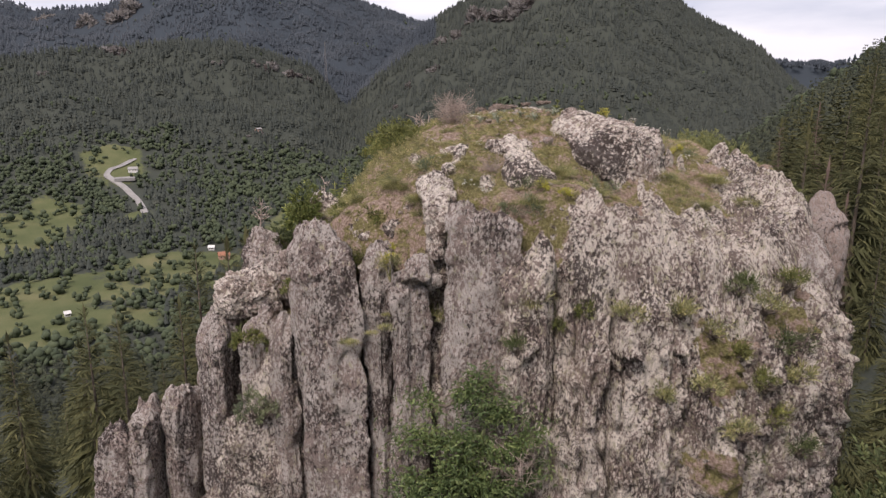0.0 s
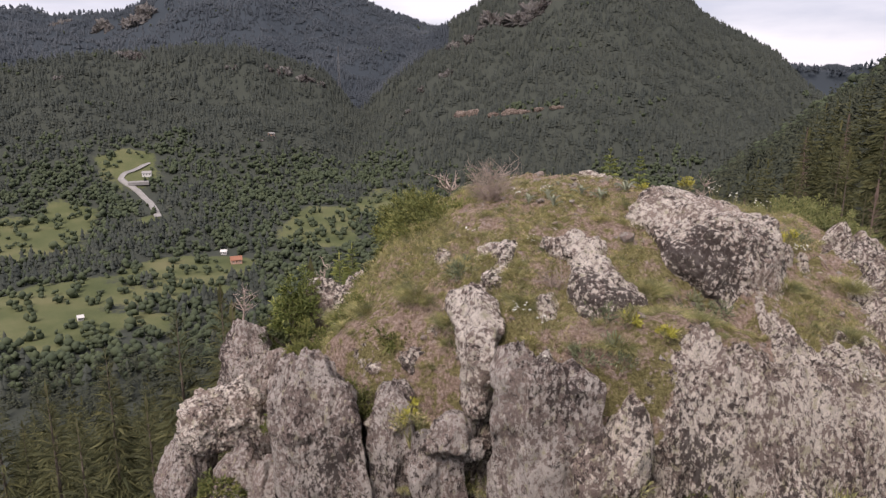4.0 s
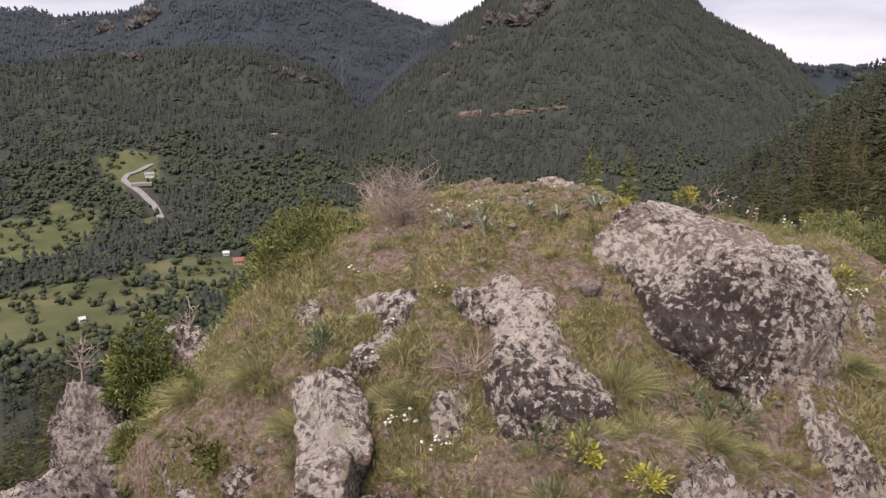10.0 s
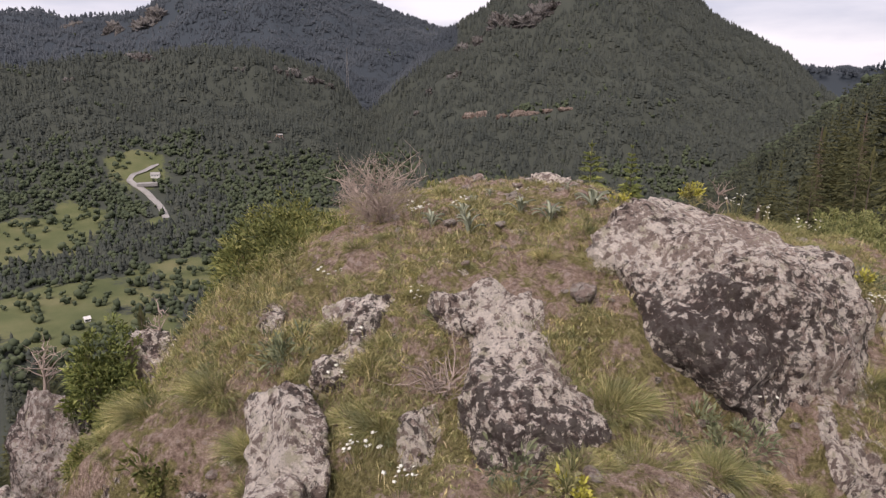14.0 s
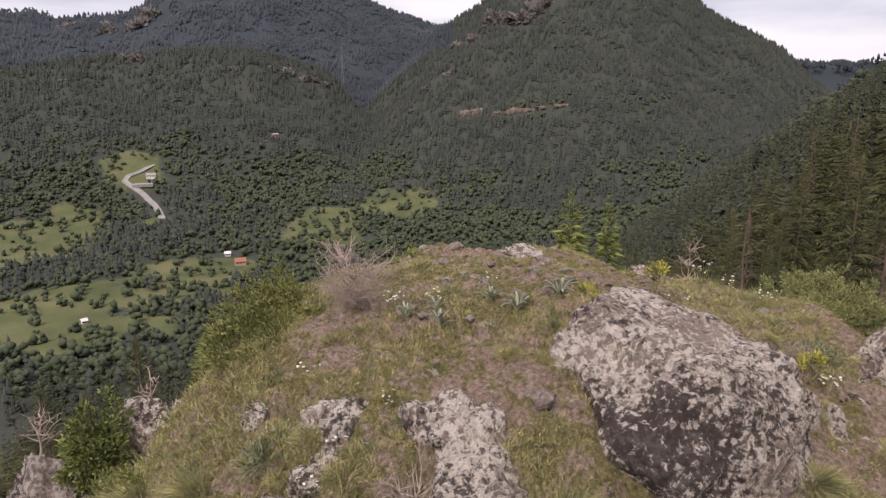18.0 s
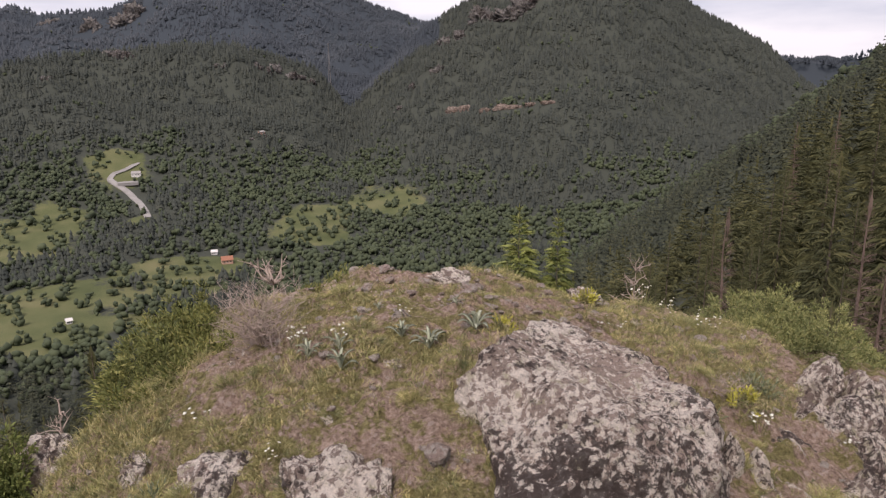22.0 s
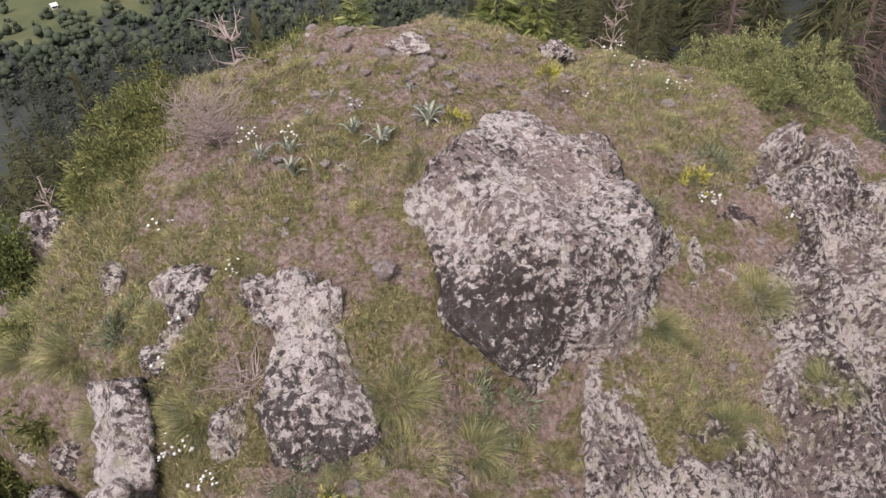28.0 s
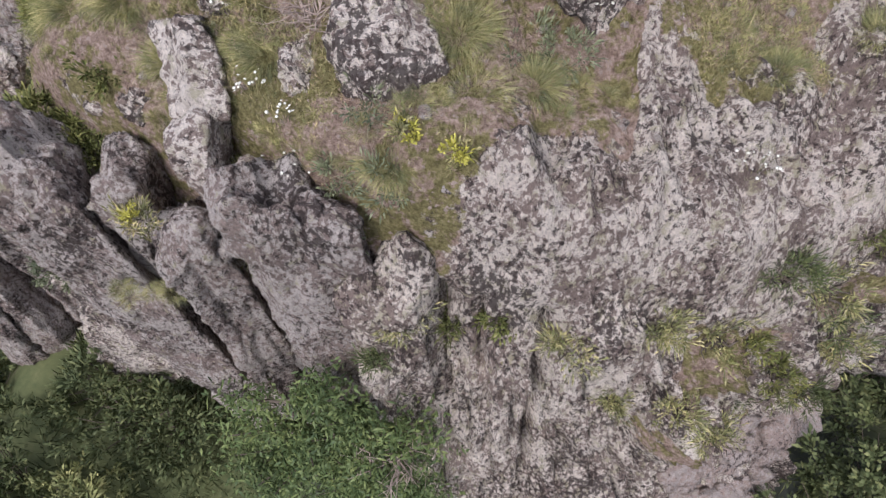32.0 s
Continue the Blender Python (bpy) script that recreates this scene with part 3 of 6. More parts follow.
# ---- far woods ----
def cone_tree(sides, tiers, jag, seed):
    """A spruce outline of height 1 as stacked ragged skirts."""
    g = np.random.default_rng(seed)
    v, f = [], []
    for t in range(tiers):
        z0 = 0.05 + 0.9 * t / tiers
        z1 = min(1.0, z0 + 1.45 / tiers)
        rad = 0.16 * (1 - z0) ** 0.85 + 0.015
        base = len(v)
        turn = g.uniform(0, 6.28)
        for s in range(sides):
            a = turn + 6.2832 * s / sides
            k = rad * (1 + jag * g.uniform(-1, 1))
            v.append((k * math.cos(a), k * math.sin(a), z0 + g.uniform(-0.05, 0.02)))
        v.append((0, 0, z1))
        for s in range(sides):
            f.append((base + s, base + (s + 1) % sides, base + sides))
    return np.array(v), np.array(f)


def low_tree(seed, tiers=11, per=5):
    """A spruce of single drooping boughs, for the middle distance."""
    B, T, W = spruce_crown(tiers, per, 0, 0.19, seed, 0.22, 0.45)
    d = T - B
    a = np.cross(d, (0, 0, 1.0))
    a /= np.linalg.norm(a, axis=1, keepdims=True) + 1e-9
    mid = B * 0.35 + T * 0.65
    hang = np.array([0, 0, -0.025])
    v = np.stack([B + (0, 0, 0.02), mid + a * W[:, None] * 1.3 + hang, T, mid - a * W[:, None] * 1.3 + hang], 1).reshape(-1, 3)
    f = np.array([(0, 1, 2), (0, 2, 3)])
    f = (f[None] + 4 * np.arange(len(B))[:, None, None]).reshape(-1, 3)
    return v, f


def clump_tree(seed, blobs=3):
    """A broad-leaved crown of height 1 as several uneven lumps."""
    g = np.random.default_rng(seed)
    bm = bmesh.new()
    bmesh.ops.create_icosphere(bm, subdivisions=1, radius=1)
    sv = np.array([v.co[:] for v in bm.verts])
    sf = np.array([[v.index for v in fc.verts] for fc in bm.faces])
    bm.free()
    v, f, n = [], [], 0
    for i in range(blobs):
        c = np.array([g.uniform(-0.27, 0.27), g.uniform(-0.27, 0.27), g.uniform(0.3, 0.78)])
        s = g.uniform(0.19, 0.31)
        v.append(sv * s * (1 + 0.35 * g.uniform(-1, 1, (len(sv), 1))) * (1, 1, 1.1) + c)
        f.append(sf + n)
        n += len(sv)
    return np.concatenate(v), np.concatenate(f)


def scatter(models, places, heights, widths, g):
    """A turned, scaled model at every place, as one array of places and faces."""
    pick = g.integers(0, len(models), len(places))
    turn = g.uniform(0, 6.2832, len(places))
    V, F, n = [], [], 0
    for k, (mv, mf) in enumerate(models):
        idx = np.nonzero(pick == k)[0]
        if not len(idx):
            continue
        c, s = np.cos(turn[idx])[:, None], np.sin(turn[idx])[:, None]
        w, h = (heights[idx] * widths[idx])[:, None], heights[idx][:, None]
        x = (mv[:, 0] * c - mv[:, 1] * s) * w + places[idx, 0:1]
        y = (mv[:, 0] * s + mv[:, 1] * c) * w + places[idx, 1:2]
        z = mv[:, 2] * h + places[idx, 2:3]
        V.append(np.stack([x, y, z], -1).reshape(-1, 3))
        off = (np.arange(len(idx)) * len(mv))[:, None, None] + n
        F.append((mf[None] + off).reshape(-1, 3))
        n += len(idx) * len(mv)
    return np.concatenate(V), np.concatenate(F)


def wood_places(r0, r1, step, g, a0=-36, a1=36):
    n = int(0.5 * math.radians(a1 - a0) * (r1 * r1 - r0 * r0) / (step * step))
    az = np.radians(g.uniform(a0, a1, n))
    r = np.sqrt(g.uniform(r0 * r0, r1 * r1, n))
    x, y = OX + r * np.sin(az), OY + r * np.cos(az)
    return np.stack([x, y, land(x, y)], -1)


def far_place(az, el):
    """Where the land is met by the way from the summit at this azimuth and elevation."""
    a, e = math.radians(az), math.radians(el)
    r = np.arange(150, 4700, 3.0)
    x, y = OX + r * math.sin(a), OY + r * math.cos(a)
    z = land(x, y)
    hit = np.nonzero(z > 15 + r * math.tan(e))[0]
    i = hit[0] if len(hit) else len(r) - 1
    return np.array([x[i], y[i], z[i]])


ROAD = [far_place(a, e) for a, e in ((-24.0, -6.0), (-24.9, -6.5), (-25.9, -6.8), (-26.2, -7.2), (-25.6, -7.7), (-25.0, -8.2), (-24.4, -8.9), (-24.0, -9.6), (-23.8, -10.3))]
HOUSES = [far_place(-18.3, -14.2), far_place(-19.2, -13.4), far_place(-30.1, -17.3), far_place(-14.9, -4.2), far_place(-24.3, -7.0)]
BARE = [(-12.95, 0.4, 80, 42), (-14.4, 0.6, 50, 30), (-11.7, 0.0, 70, 30), (-24.6, 1.7, 70, 45), (0.8, 2.9, 95, 62), (4.8, 4.5, 190, 75), (7.0, 5.6, 120, 50), (24.4, 1.3, 110, 48),
        (-3.8, -2.4, 38, 15), (-1.7, 0.2, 70, 24), (-15.0, -4.4, 22, 14), (-15.7, -4.6, 22, 8), (-23.2, 4.4, 200, 90), (-26.0, 3.6, 130, 70), (-29.4, 0.1, 30, 20), (-17.5, 1.0, 30, 18), (-28.8, 3.8, 90, 60)]
CUT = [(0.4, -2.75), (1.5, -2.7), (2.9, -2.75), (4.3, -2.6), (5.3, -2.5), (6.6, -2.3), (8.0, -2.15)]
OPEN_SPOTS = np.array([(p[0], p[1], 17.0) for p in ROAD] + [(p[0], p[1], 16.0) for p in HOUSES] + [(*far_place(a, e)[:2], 0.30 * w) for a, e, w, h in BARE] + [(*far_place(a, e - 0.25)[:2], 16.0) for a, e in CUT])


def clear_of(p):
    keep = np.ones(len(p), bool)
    for x, y, r in OPEN_SPOTS:
        keep &= np.hypot(p[:, 0] - x, p[:, 1] - y) > r
    return keep


SPRUCE_FAR = [cone_tree(4, 3, 0.3, s) for s in range(5)]
SPRUCE_LOW = [low_tree(40 + s) for s in range(6)]
SPRUCE_MID = [blades(*spruce_crown(24, 9, 2, 0.18, 60 + s, 0.16, 0.55, 0, 0.6)) for s in range(4)]
BROAD_FAR = [clump_tree(s) for s in range(6)]
g = np.random.default_rng(5)
p = np.concatenate([wood_places(450, 1150, 7.0, g), wood_places(1150, 1950, 8.0, g), wood_places(1950, 2900, 12, g), wood_places(2900, 4300, 25, g)])
p = p[clear_of(p)]
m = meadow(p[:, 0], p[:, 1])
rr = np.hypot(p[:, 0] - OX, p[:, 1] - OY)
mix = fbm(p * (1, 1, 0) / 120.0, 3, 21) - 1.6 * smooth(980, 1300, rr) + g.normal(0, 0.32, len(p)) + 0.34 + 0.35 * smooth(1050, 700, rr)
conifer = (m < 0.25) & (mix < 0.05)
q = p[conifer]
hh = g.uniform(9, 16, len(q)) * np.where(rr[conifer] > 2900, 1.4, np.where(rr[conifer] > 1950, 0.95, 1))
ww = np.where(rr[conifer] > 1950, 2.4, 1.65) * g.uniform(0.8, 1.25, len(q))
# trees far enough to get the spruce colour that holds painted haze
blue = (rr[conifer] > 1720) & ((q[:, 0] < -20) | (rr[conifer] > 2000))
for sel, mat, words in ((~blue, M_FAR, "dense dark spruce forest on far mountain sides"), (blue, M_HAZED, "spruce forest on the farthest ranges with haze put into its colour")):
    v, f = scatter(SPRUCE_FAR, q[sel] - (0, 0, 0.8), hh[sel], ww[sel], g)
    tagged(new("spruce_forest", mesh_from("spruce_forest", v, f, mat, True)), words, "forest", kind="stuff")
broad = (m < 0.25) & (mix >= 0.05) | (m >= 0.25) & (g.uniform(0, 1, len(p)) < 0.22)
q = p[broad]
v, f = scatter(BROAD_FAR, q - (0, 0, 1.2), g.uniform(5, 12, len(q)), g.uniform(0.8, 1.35, len(q)), g)
tagged(new("valley_trees", mesh_from("valley_trees", v, f, M_BROAD, True)), "leafy green trees and hedges between valley meadows", "trees", kind="stuff")
p = np.concatenate([wood_places(165, 480, 6.6, g)])
p = p[clear_of(p)]
v, f = scatter(SPRUCE_LOW, p - (0, 0, 0.8), g.uniform(11, 21, len(p)), g.uniform(0.85, 1.25, len(p)), g)
tagged(new("slope_forest", mesh_from("slope_forest", v, f, M_SLOPE, False)), "tall green spruce trees on the steep slope", "forest", kind="stuff")
p = np.concatenate([wood_places(95, 165, 6.2, g, 4, 37), wood_places(60, 165, 7.2, g, -37, 4)])
v, f = scatter(SPRUCE_MID, p - (0, 0, 0.6), np.where(p[:, 0] > 5, g.uniform(13, 22, len(p)), g.uniform(9, 14, len(p))), g.uniform(0.95, 1.3, len(p)), g)
tagged(new("gully_forest", mesh_from("gully_forest", v, f, M_NEEDLE, False)), "green spruce trees packed in the gully", "forest", kind="stuff")

# nearest spruces, tree by tree
SPRUCE_NEAR = [mesh_from("crown", *blades(*spruce_crown(36, 12, 5, 0.19, 80 + s, 0.10, 0.5, 0, 0.6)), M_NEEDLE, False) for s in range(3)]
TRUNK = mesh_from("trunk", *tubes([[(0, 0, z, 0.011 * (1.02 - z)) for z in np.linspace(-0.05, 0.98, 6)]], 7), M_BARK)


def spruce(at, height, turn, kind, label="green spruce tree on the steep slope", group="spruces near the crag", width=1.0, crown=None):
    ob = empty_thing("spruce_tree", at, label, "tree", group, turn)
    ob.scale = (height * width, height * width, height)
    part("trunk", TRUNK, ob)
    part("crown", crown or SPRUCE_NEAR[kind % 3], ob)
    return ob


p = np.concatenate([wood_places(48, 95, 5.8, g, 8, 36), wood_places(22, 60, 5.2, g, -40, 8), wood_places(24, 48, 5.4, g, 27, 58), wood_places(14, 40, 5.4, g, -75, -40)])
p = p[np.hypot(p[:, 0] - 2, p[:, 1] - 13) > 14]
for az, r in ((22.7, 44), (31.9, 38), (33.4, 40)):
    p = p[np.hypot(p[:, 0] - OX - r * math.sin(radians(az)), p[:, 1] - OY - r * math.cos(radians(az))) > 5.5]
for i, (x, y, z) in enumerate(p):
    d = math.hypot(x - OX, y - OY)
    spruce((x, y, z - 0.3), g.uniform(8, 12) if x > 8 and d < 48 else g.uniform(12, 20) if x > 8 else g.uniform(6, 10.5), g.uniform(0, 360), i, width=g.uniform(0.85, 1.2))
for x, y, top in ((-5.6, 14.6, 9.3), (-7.4, 15.5, 8.4), (-8.6, 12.2, 6.0), (-6.6, 18.5, 9.6), (-3.6, 19.0, 10.6), (-9.5, 18.0, 8.0), (-11.0, 14.5, 5.0), (-4.6, 16.4, 10.4), (-2.2, 22.5, 10.4), (-7.5, 24, 8.5), (-12, 22, 5.5), (-14, 17, 3.0), (-1.5, 27, 9.3), (2.5, 25, 9.6), (6.5, 24, 9.8), (9.5, 21, 10.6), (12, 25, 10.2), (9.5, 15.5, 8.0), (11.0, 11.5, 6.0), (12.5, 18.0, 8.6)):
    z = float(land(np.array([x]), np.array([y]))[0]) - 0.2
    spruce((x, y, z), top - z, g.uniform(0, 360), int(x * 7) % 3, "bushy green spruce below the crag", width=1.15)

# dead spruces among the green ones
DEAD = mesh_from("bare_crown", *spindles(*spruce_crown(40, 11, 5, 0.16, 95, 0.022, 0.55, 0, 0.5)), M_DEADWOOD, False)
for az, r, el in ((22.7, 50, -9.9), (31.9, 44, -8.0), (33.4, 46, -10.5), (29.0, 110, -2.5), (26.4, 130, -3.5)):
    x, y = OX + r * math.sin(radians(az)), OY + r * math.cos(radians(az))
    z = float(land(np.array([x]), np.array([y]))[0]) - 0.3
    h = 15.2 + r * math.tan(radians(el)) - z
    ob = empty_thing("dead_spruce", (x, y, z), "bare reddish-brown dead spruce among green trees", "tree", "dead spruces", az * 7)
    ob.scale = (h * 0.8, h * 0.8, h)
    part("trunk", mesh_from("trunk", *tubes([[(0.01 * math.sin(9 * z2), 0, z2, 0.016 * (1.03 - z2)) for z2 in np.linspace(-0.03, 1.0, 8)]], 7), M_DEADWOOD), ob)
    part("bare_crown", DEAD, ob)

# ---- valley things ----
def ribbon(pts, width, lift):
    q = np.array(pts)
    t = np.linspace(0, len(q) - 1, 80)
    q = np.stack([np.interp(t, np.arange(len(q)), q[:, k]) for k in range(3)], -1)
    for k in range(3):
        q[:, k] = np.convolve(np.pad(q[:, k], 3, mode="edge"), np.ones(7) / 7, "valid")
    d = np.gradient(q, axis=0)[:, :2]
    d /= np.linalg.norm(d, axis=1, keepdims=True) + 1e-9
    off = np.stack([-d[:, 1], d[:, 0], 0 * d[:, 0]], -1) * width / 2
    a, b = q + off, q - off
    for e in (a, b):
        e[:, 2] = np.maximum(land(q[:, 0], q[:, 1]), land(e[:, 0], e[:, 1])) + lift
    under = [e - (0, 0, 3.0) for e in (b, a)]
    rows = np.stack([a, b, *under], 0)
    return rows.reshape(-1, 3), np.concatenate([grid_faces(4, 80)])


v, f = ribbon(ROAD, 8.0, 1.0)
tagged(new("valley_road", mesh_from("valley_road", v, f, M_ROAD)), "pale winding valley road", "road", kind="structure")
lot = far_place(-24.9, -7.5)
bm = bmesh.new()
bmesh.ops.create_cube(bm, size=1)
bmesh.ops.bevel(bm, geom=bm.edges[:], offset=0.06, segments=1)
me = bpy.data.meshes.new("parking_ground")
bm.to_mesh(me)
bm.free()
me.materials.append(M_ROAD)
ob = new("parking_ground", me)
ob.matrix_world = pose(*lot, 0, 0, 20) @ Matrix.Diagonal((26, 22, 4, 1))
tagged(ob, "pale gravel yard beside the road", "yard", kind="structure")


SILL = mesh_from("window_sill", [(-0.65, -0.25, -0.14), (0.65, -0.25, -0.14), (0.65, 0, -0.14), (-0.65, 0, -0.14), (-0.65, -0.25, -0.02), (0.65, -0.25, -0.02), (0.65, 0, -0.02), (-0.65, 0, -0.02)], [(0, 1, 5, 4), (4, 5, 6, 7), (3, 2, 1, 0), (1, 2, 6, 5), (3, 0, 4, 7)], M_WHITE, False)


def house(at, w, d, h, roof, turn, wall_mat, roof_mat, label):
    ob = empty_thing("house", at, label, "house", "valley houses", turn)
    x, y = w / 2, d / 2
    v = [(-x, -y, -2), (x, -y, -2), (x, y, -2), (-x, y, -2), (-x, -y, h), (x, -y, h), (x, y, h), (-x, y, h)]
    part("walls", mesh_from("walls", v, [(0, 1, 5, 4), (1, 2, 6, 5), (2, 3, 7, 6), (3, 0, 4, 7), (4, 5, 6, 7)], wall_mat, False), ob)
    o, t = 0.6, 0.35
    v, f = [], []
    for sgn in (-1, 1):
        n = len(v)
        v += [(-x - o, sgn * (y + o), h - 0.3), (x + o, sgn * (y + o), h - 0.3), (x + o, 0, h + roof), (-x - o, 0, h + roof)]
        v += [(a, b, c + t) for a, b, c in v[n:n + 4]]
        f += [tuple(n + i for i in q) for q in ((0, 1, 2, 3), (4, 5, 6, 7), (0, 1, 5, 4), (1, 2, 6, 5), (2, 3, 7, 6), (3, 0, 4, 7))]
    part("roof", mesh_from("roof", v, f, roof_mat, False), ob)
    pane = mesh_from("window", [(-0.5, -0.08, 0), (0.5, -0.08, 0), (0.5, -0.08, 1.3), (-0.5, -0.08, 1.3), (-0.5, 0.1, 0), (0.5, 0.1, 0), (0.5, 0.1, 1.3), (-0.5, 0.1, 1.3)], [(0, 1, 2, 3), (0, 1, 5, 4), (1, 2, 6, 5), (2, 3, 7, 6), (3, 0, 4, 7)], M_PANE, False)
    for i in range(3):
        win = part("window", pane, ob, "", pose(-w * 0.3 + w * 0.3 * i, -y, h * 0.4))
        part("window_sill", SILL, win)
    return ob


house(HOUSES[0], 11, 8, 4.0, 3.2, 25, M_WALLPINK, M_ROOF, "orange-roofed house in the valley meadow")
house(HOUSES[1], 6, 5, 3.0, 1.8, 10, M_WHITE, M_WHITE, "small white hut in the valley meadow")
house(HOUSES[2], 4, 4, 2.6, 1.5, 40, M_WHITE, M_WHITE, "tiny white shed in the low meadow")
house(HOUSES[3], 9, 6, 3.0, 1.6, 50, M_WALLPINK, M_ROOF2, "pale house under the forest")
house(HOUSES[4], 12, 8, 4, 2.6, 15, M_WHITE, M_ROOF2, "pale house beside the valley road")

# lattice mast on the far ridge
mp = far_place(-9.4, -0.7)
hgt = 3.3 * math.hypot(mp[0], mp[1]) * math.pi / 180
ob = empty_thing("power_mast", tuple(mp), "tall pale lattice mast in the forest", "mast")
for sx, sy in ((-1, -1), (1, -1), (1, 1), (-1, 1)):
    part("leg", mesh_from("leg", *tubes([[(sx * 3, sy * 3, -2, 0.35), (sx * 0.5, sy * 0.5, hgt, 0.25)]], 5), M_STEEL), ob)
for k in range(12):
    a, b = k / 12, (k + 1) / 12
    wa, wb = 3 - 2.5 * a, 3 - 2.5 * b
    part("brace", mesh_from("brace", *tubes([[(-wa, -wa, hgt * a, 0.14), (wb, -wb, hgt * b, 0.14)], [(wa, wa, hgt * a, 0.14), (-wb, wb, hgt * b, 0.14)]], 4), M_STEEL), ob)
for k in (0.82, 0.9, 0.97):
    part("cross_arm", mesh_from("cross_arm", *tubes([[(-5, 0, hgt * k, 0.15), (0, 0, hgt * k + 0.8, 0.25), (5, 0, hgt * k, 0.15)]], 5), M_STEEL), ob)
# ---- the crag ----
CX, CY = 1.8, 12.5
OUTLINE = [(-180, 5.3), (-172, 4.8), (-162, 4.0), (-150, 3.6), (-137, 3.2), (-124, 2.9), (-115, 2.95), (-105, 3.05), (-92, 3.2), (-70, 3.5), (-52, 3.9), (-37, 4.15), (-20, 4.3), (0, 4.6), (15, 4.8), (32, 4.4), (55, 3.6), (90, 3.0), (120, 3.1), (145, 3.7), (165, 4.7), (180, 5.3)]
NU = 800
TH = np.linspace(-180, 180, NU, endpoint=False)
RIM = np.interp(TH, [o[0] for o in OUTLINE], [o[1] for o in OUTLINE])
_k = np.hanning(41) / np.hanning(41).sum()
RIM = np.convolve(np.concatenate([RIM[-20:], RIM, RIM[:20]]), _k, "valid")


def summit(x, y):
    d = np.maximum(0, 12.8 - y)
    e = x - 1.9
    left = 0.045 * np.maximum(0, -e) ** 2.57
    right = np.clip(e, 0, 2.3) * (0.25 + 0.10 * smooth(14.0, 12.3, y)) + 0.2 * np.maximum(0, e - 2.3)
    corner = 0.85 * smooth(0.4, -0.7, x) * smooth(11.3, 10.1, y)
    left = left + 0.7 * np.maximum(0, -1.05 - x) ** 1.3 * smooth(11.2, 12.2, y)
    back = 0.10 * np.maximum(0, y - 13.4) ** 2
    edge = 0.45 * np.maximum(0, 10.0 - y) ** 2
    hollow = 0.24 * np.exp(-((x - 2.1) / 0.95) ** 2 - ((y - 10.5) / 0.45) ** 2)
    hollow = hollow + 0.14 * np.exp(-((x - 0.4) / 0.9) ** 2 - ((y - 10.35) / 0.4) ** 2)
    return 13.12 - hollow - 0.17 * d ** 1.5 - left - right - back - edge - corner


def bare_rock(x, y, deep=False):
    """How far the summit's skin is bare rock, from 0 to 1."""
    p = np.stack([x, y, 0 * x], -1)
    w = 0.35 * fbm(p * 1.7, 3, 61)
    face = smooth(0, 0.35, 10.25 + 0.75 * smooth(2.7, 2.95, x) * smooth(3.45, 3.2, x) + 0.62 * smooth(3.2, 3.5, x) - y + w) * smooth(1.5, 2.1, x + w)
    brow = 0.8 * smooth(0, 0.5, 12.0 - y + w) * smooth(3.8, 4.1, x + w)
    east = smooth(4.45, 4.85, x + w) * smooth(13.5, 12.8, y + w)
    if deep:
        return np.clip(np.maximum.reduce([face, brow, east]), 0, 1)
    back = 0.4 * smooth(0.3, 0.6, fbm(p * 1.1, 3, 64)) * smooth(13.2, 13.8, y)
    chips = 0.42 * smooth(0.5, 0.75, fbm(p * 2.3, 3, 66))
    return np.clip(np.maximum.reduce([face, brow, east, back, chips]), 0, 1)


def cap_height(x, y):
    th = np.degrees(np.arctan2(y - CY, x - CX))
    s = np.hypot(x - CX, y - CY) / np.interp(th, TH, RIM, period=360)
    p = np.stack([x, y, 0 * x], -1)
    r = bare_rock(x, y, True)
    z = summit(x, y) + 0.09 * fbm(p * 1.3, 4, 31) + 0.042 * fbm(p * 7, 4, 35)
    z = z + r * (0.12 * ridged(p * (2.6, 1.0, 1), 3, 37) + 0.06 * fbm(p * 7, 4, 38) + 0.02)
    return z - 0.5 * smooth(0.9, 1.0, s) ** 2


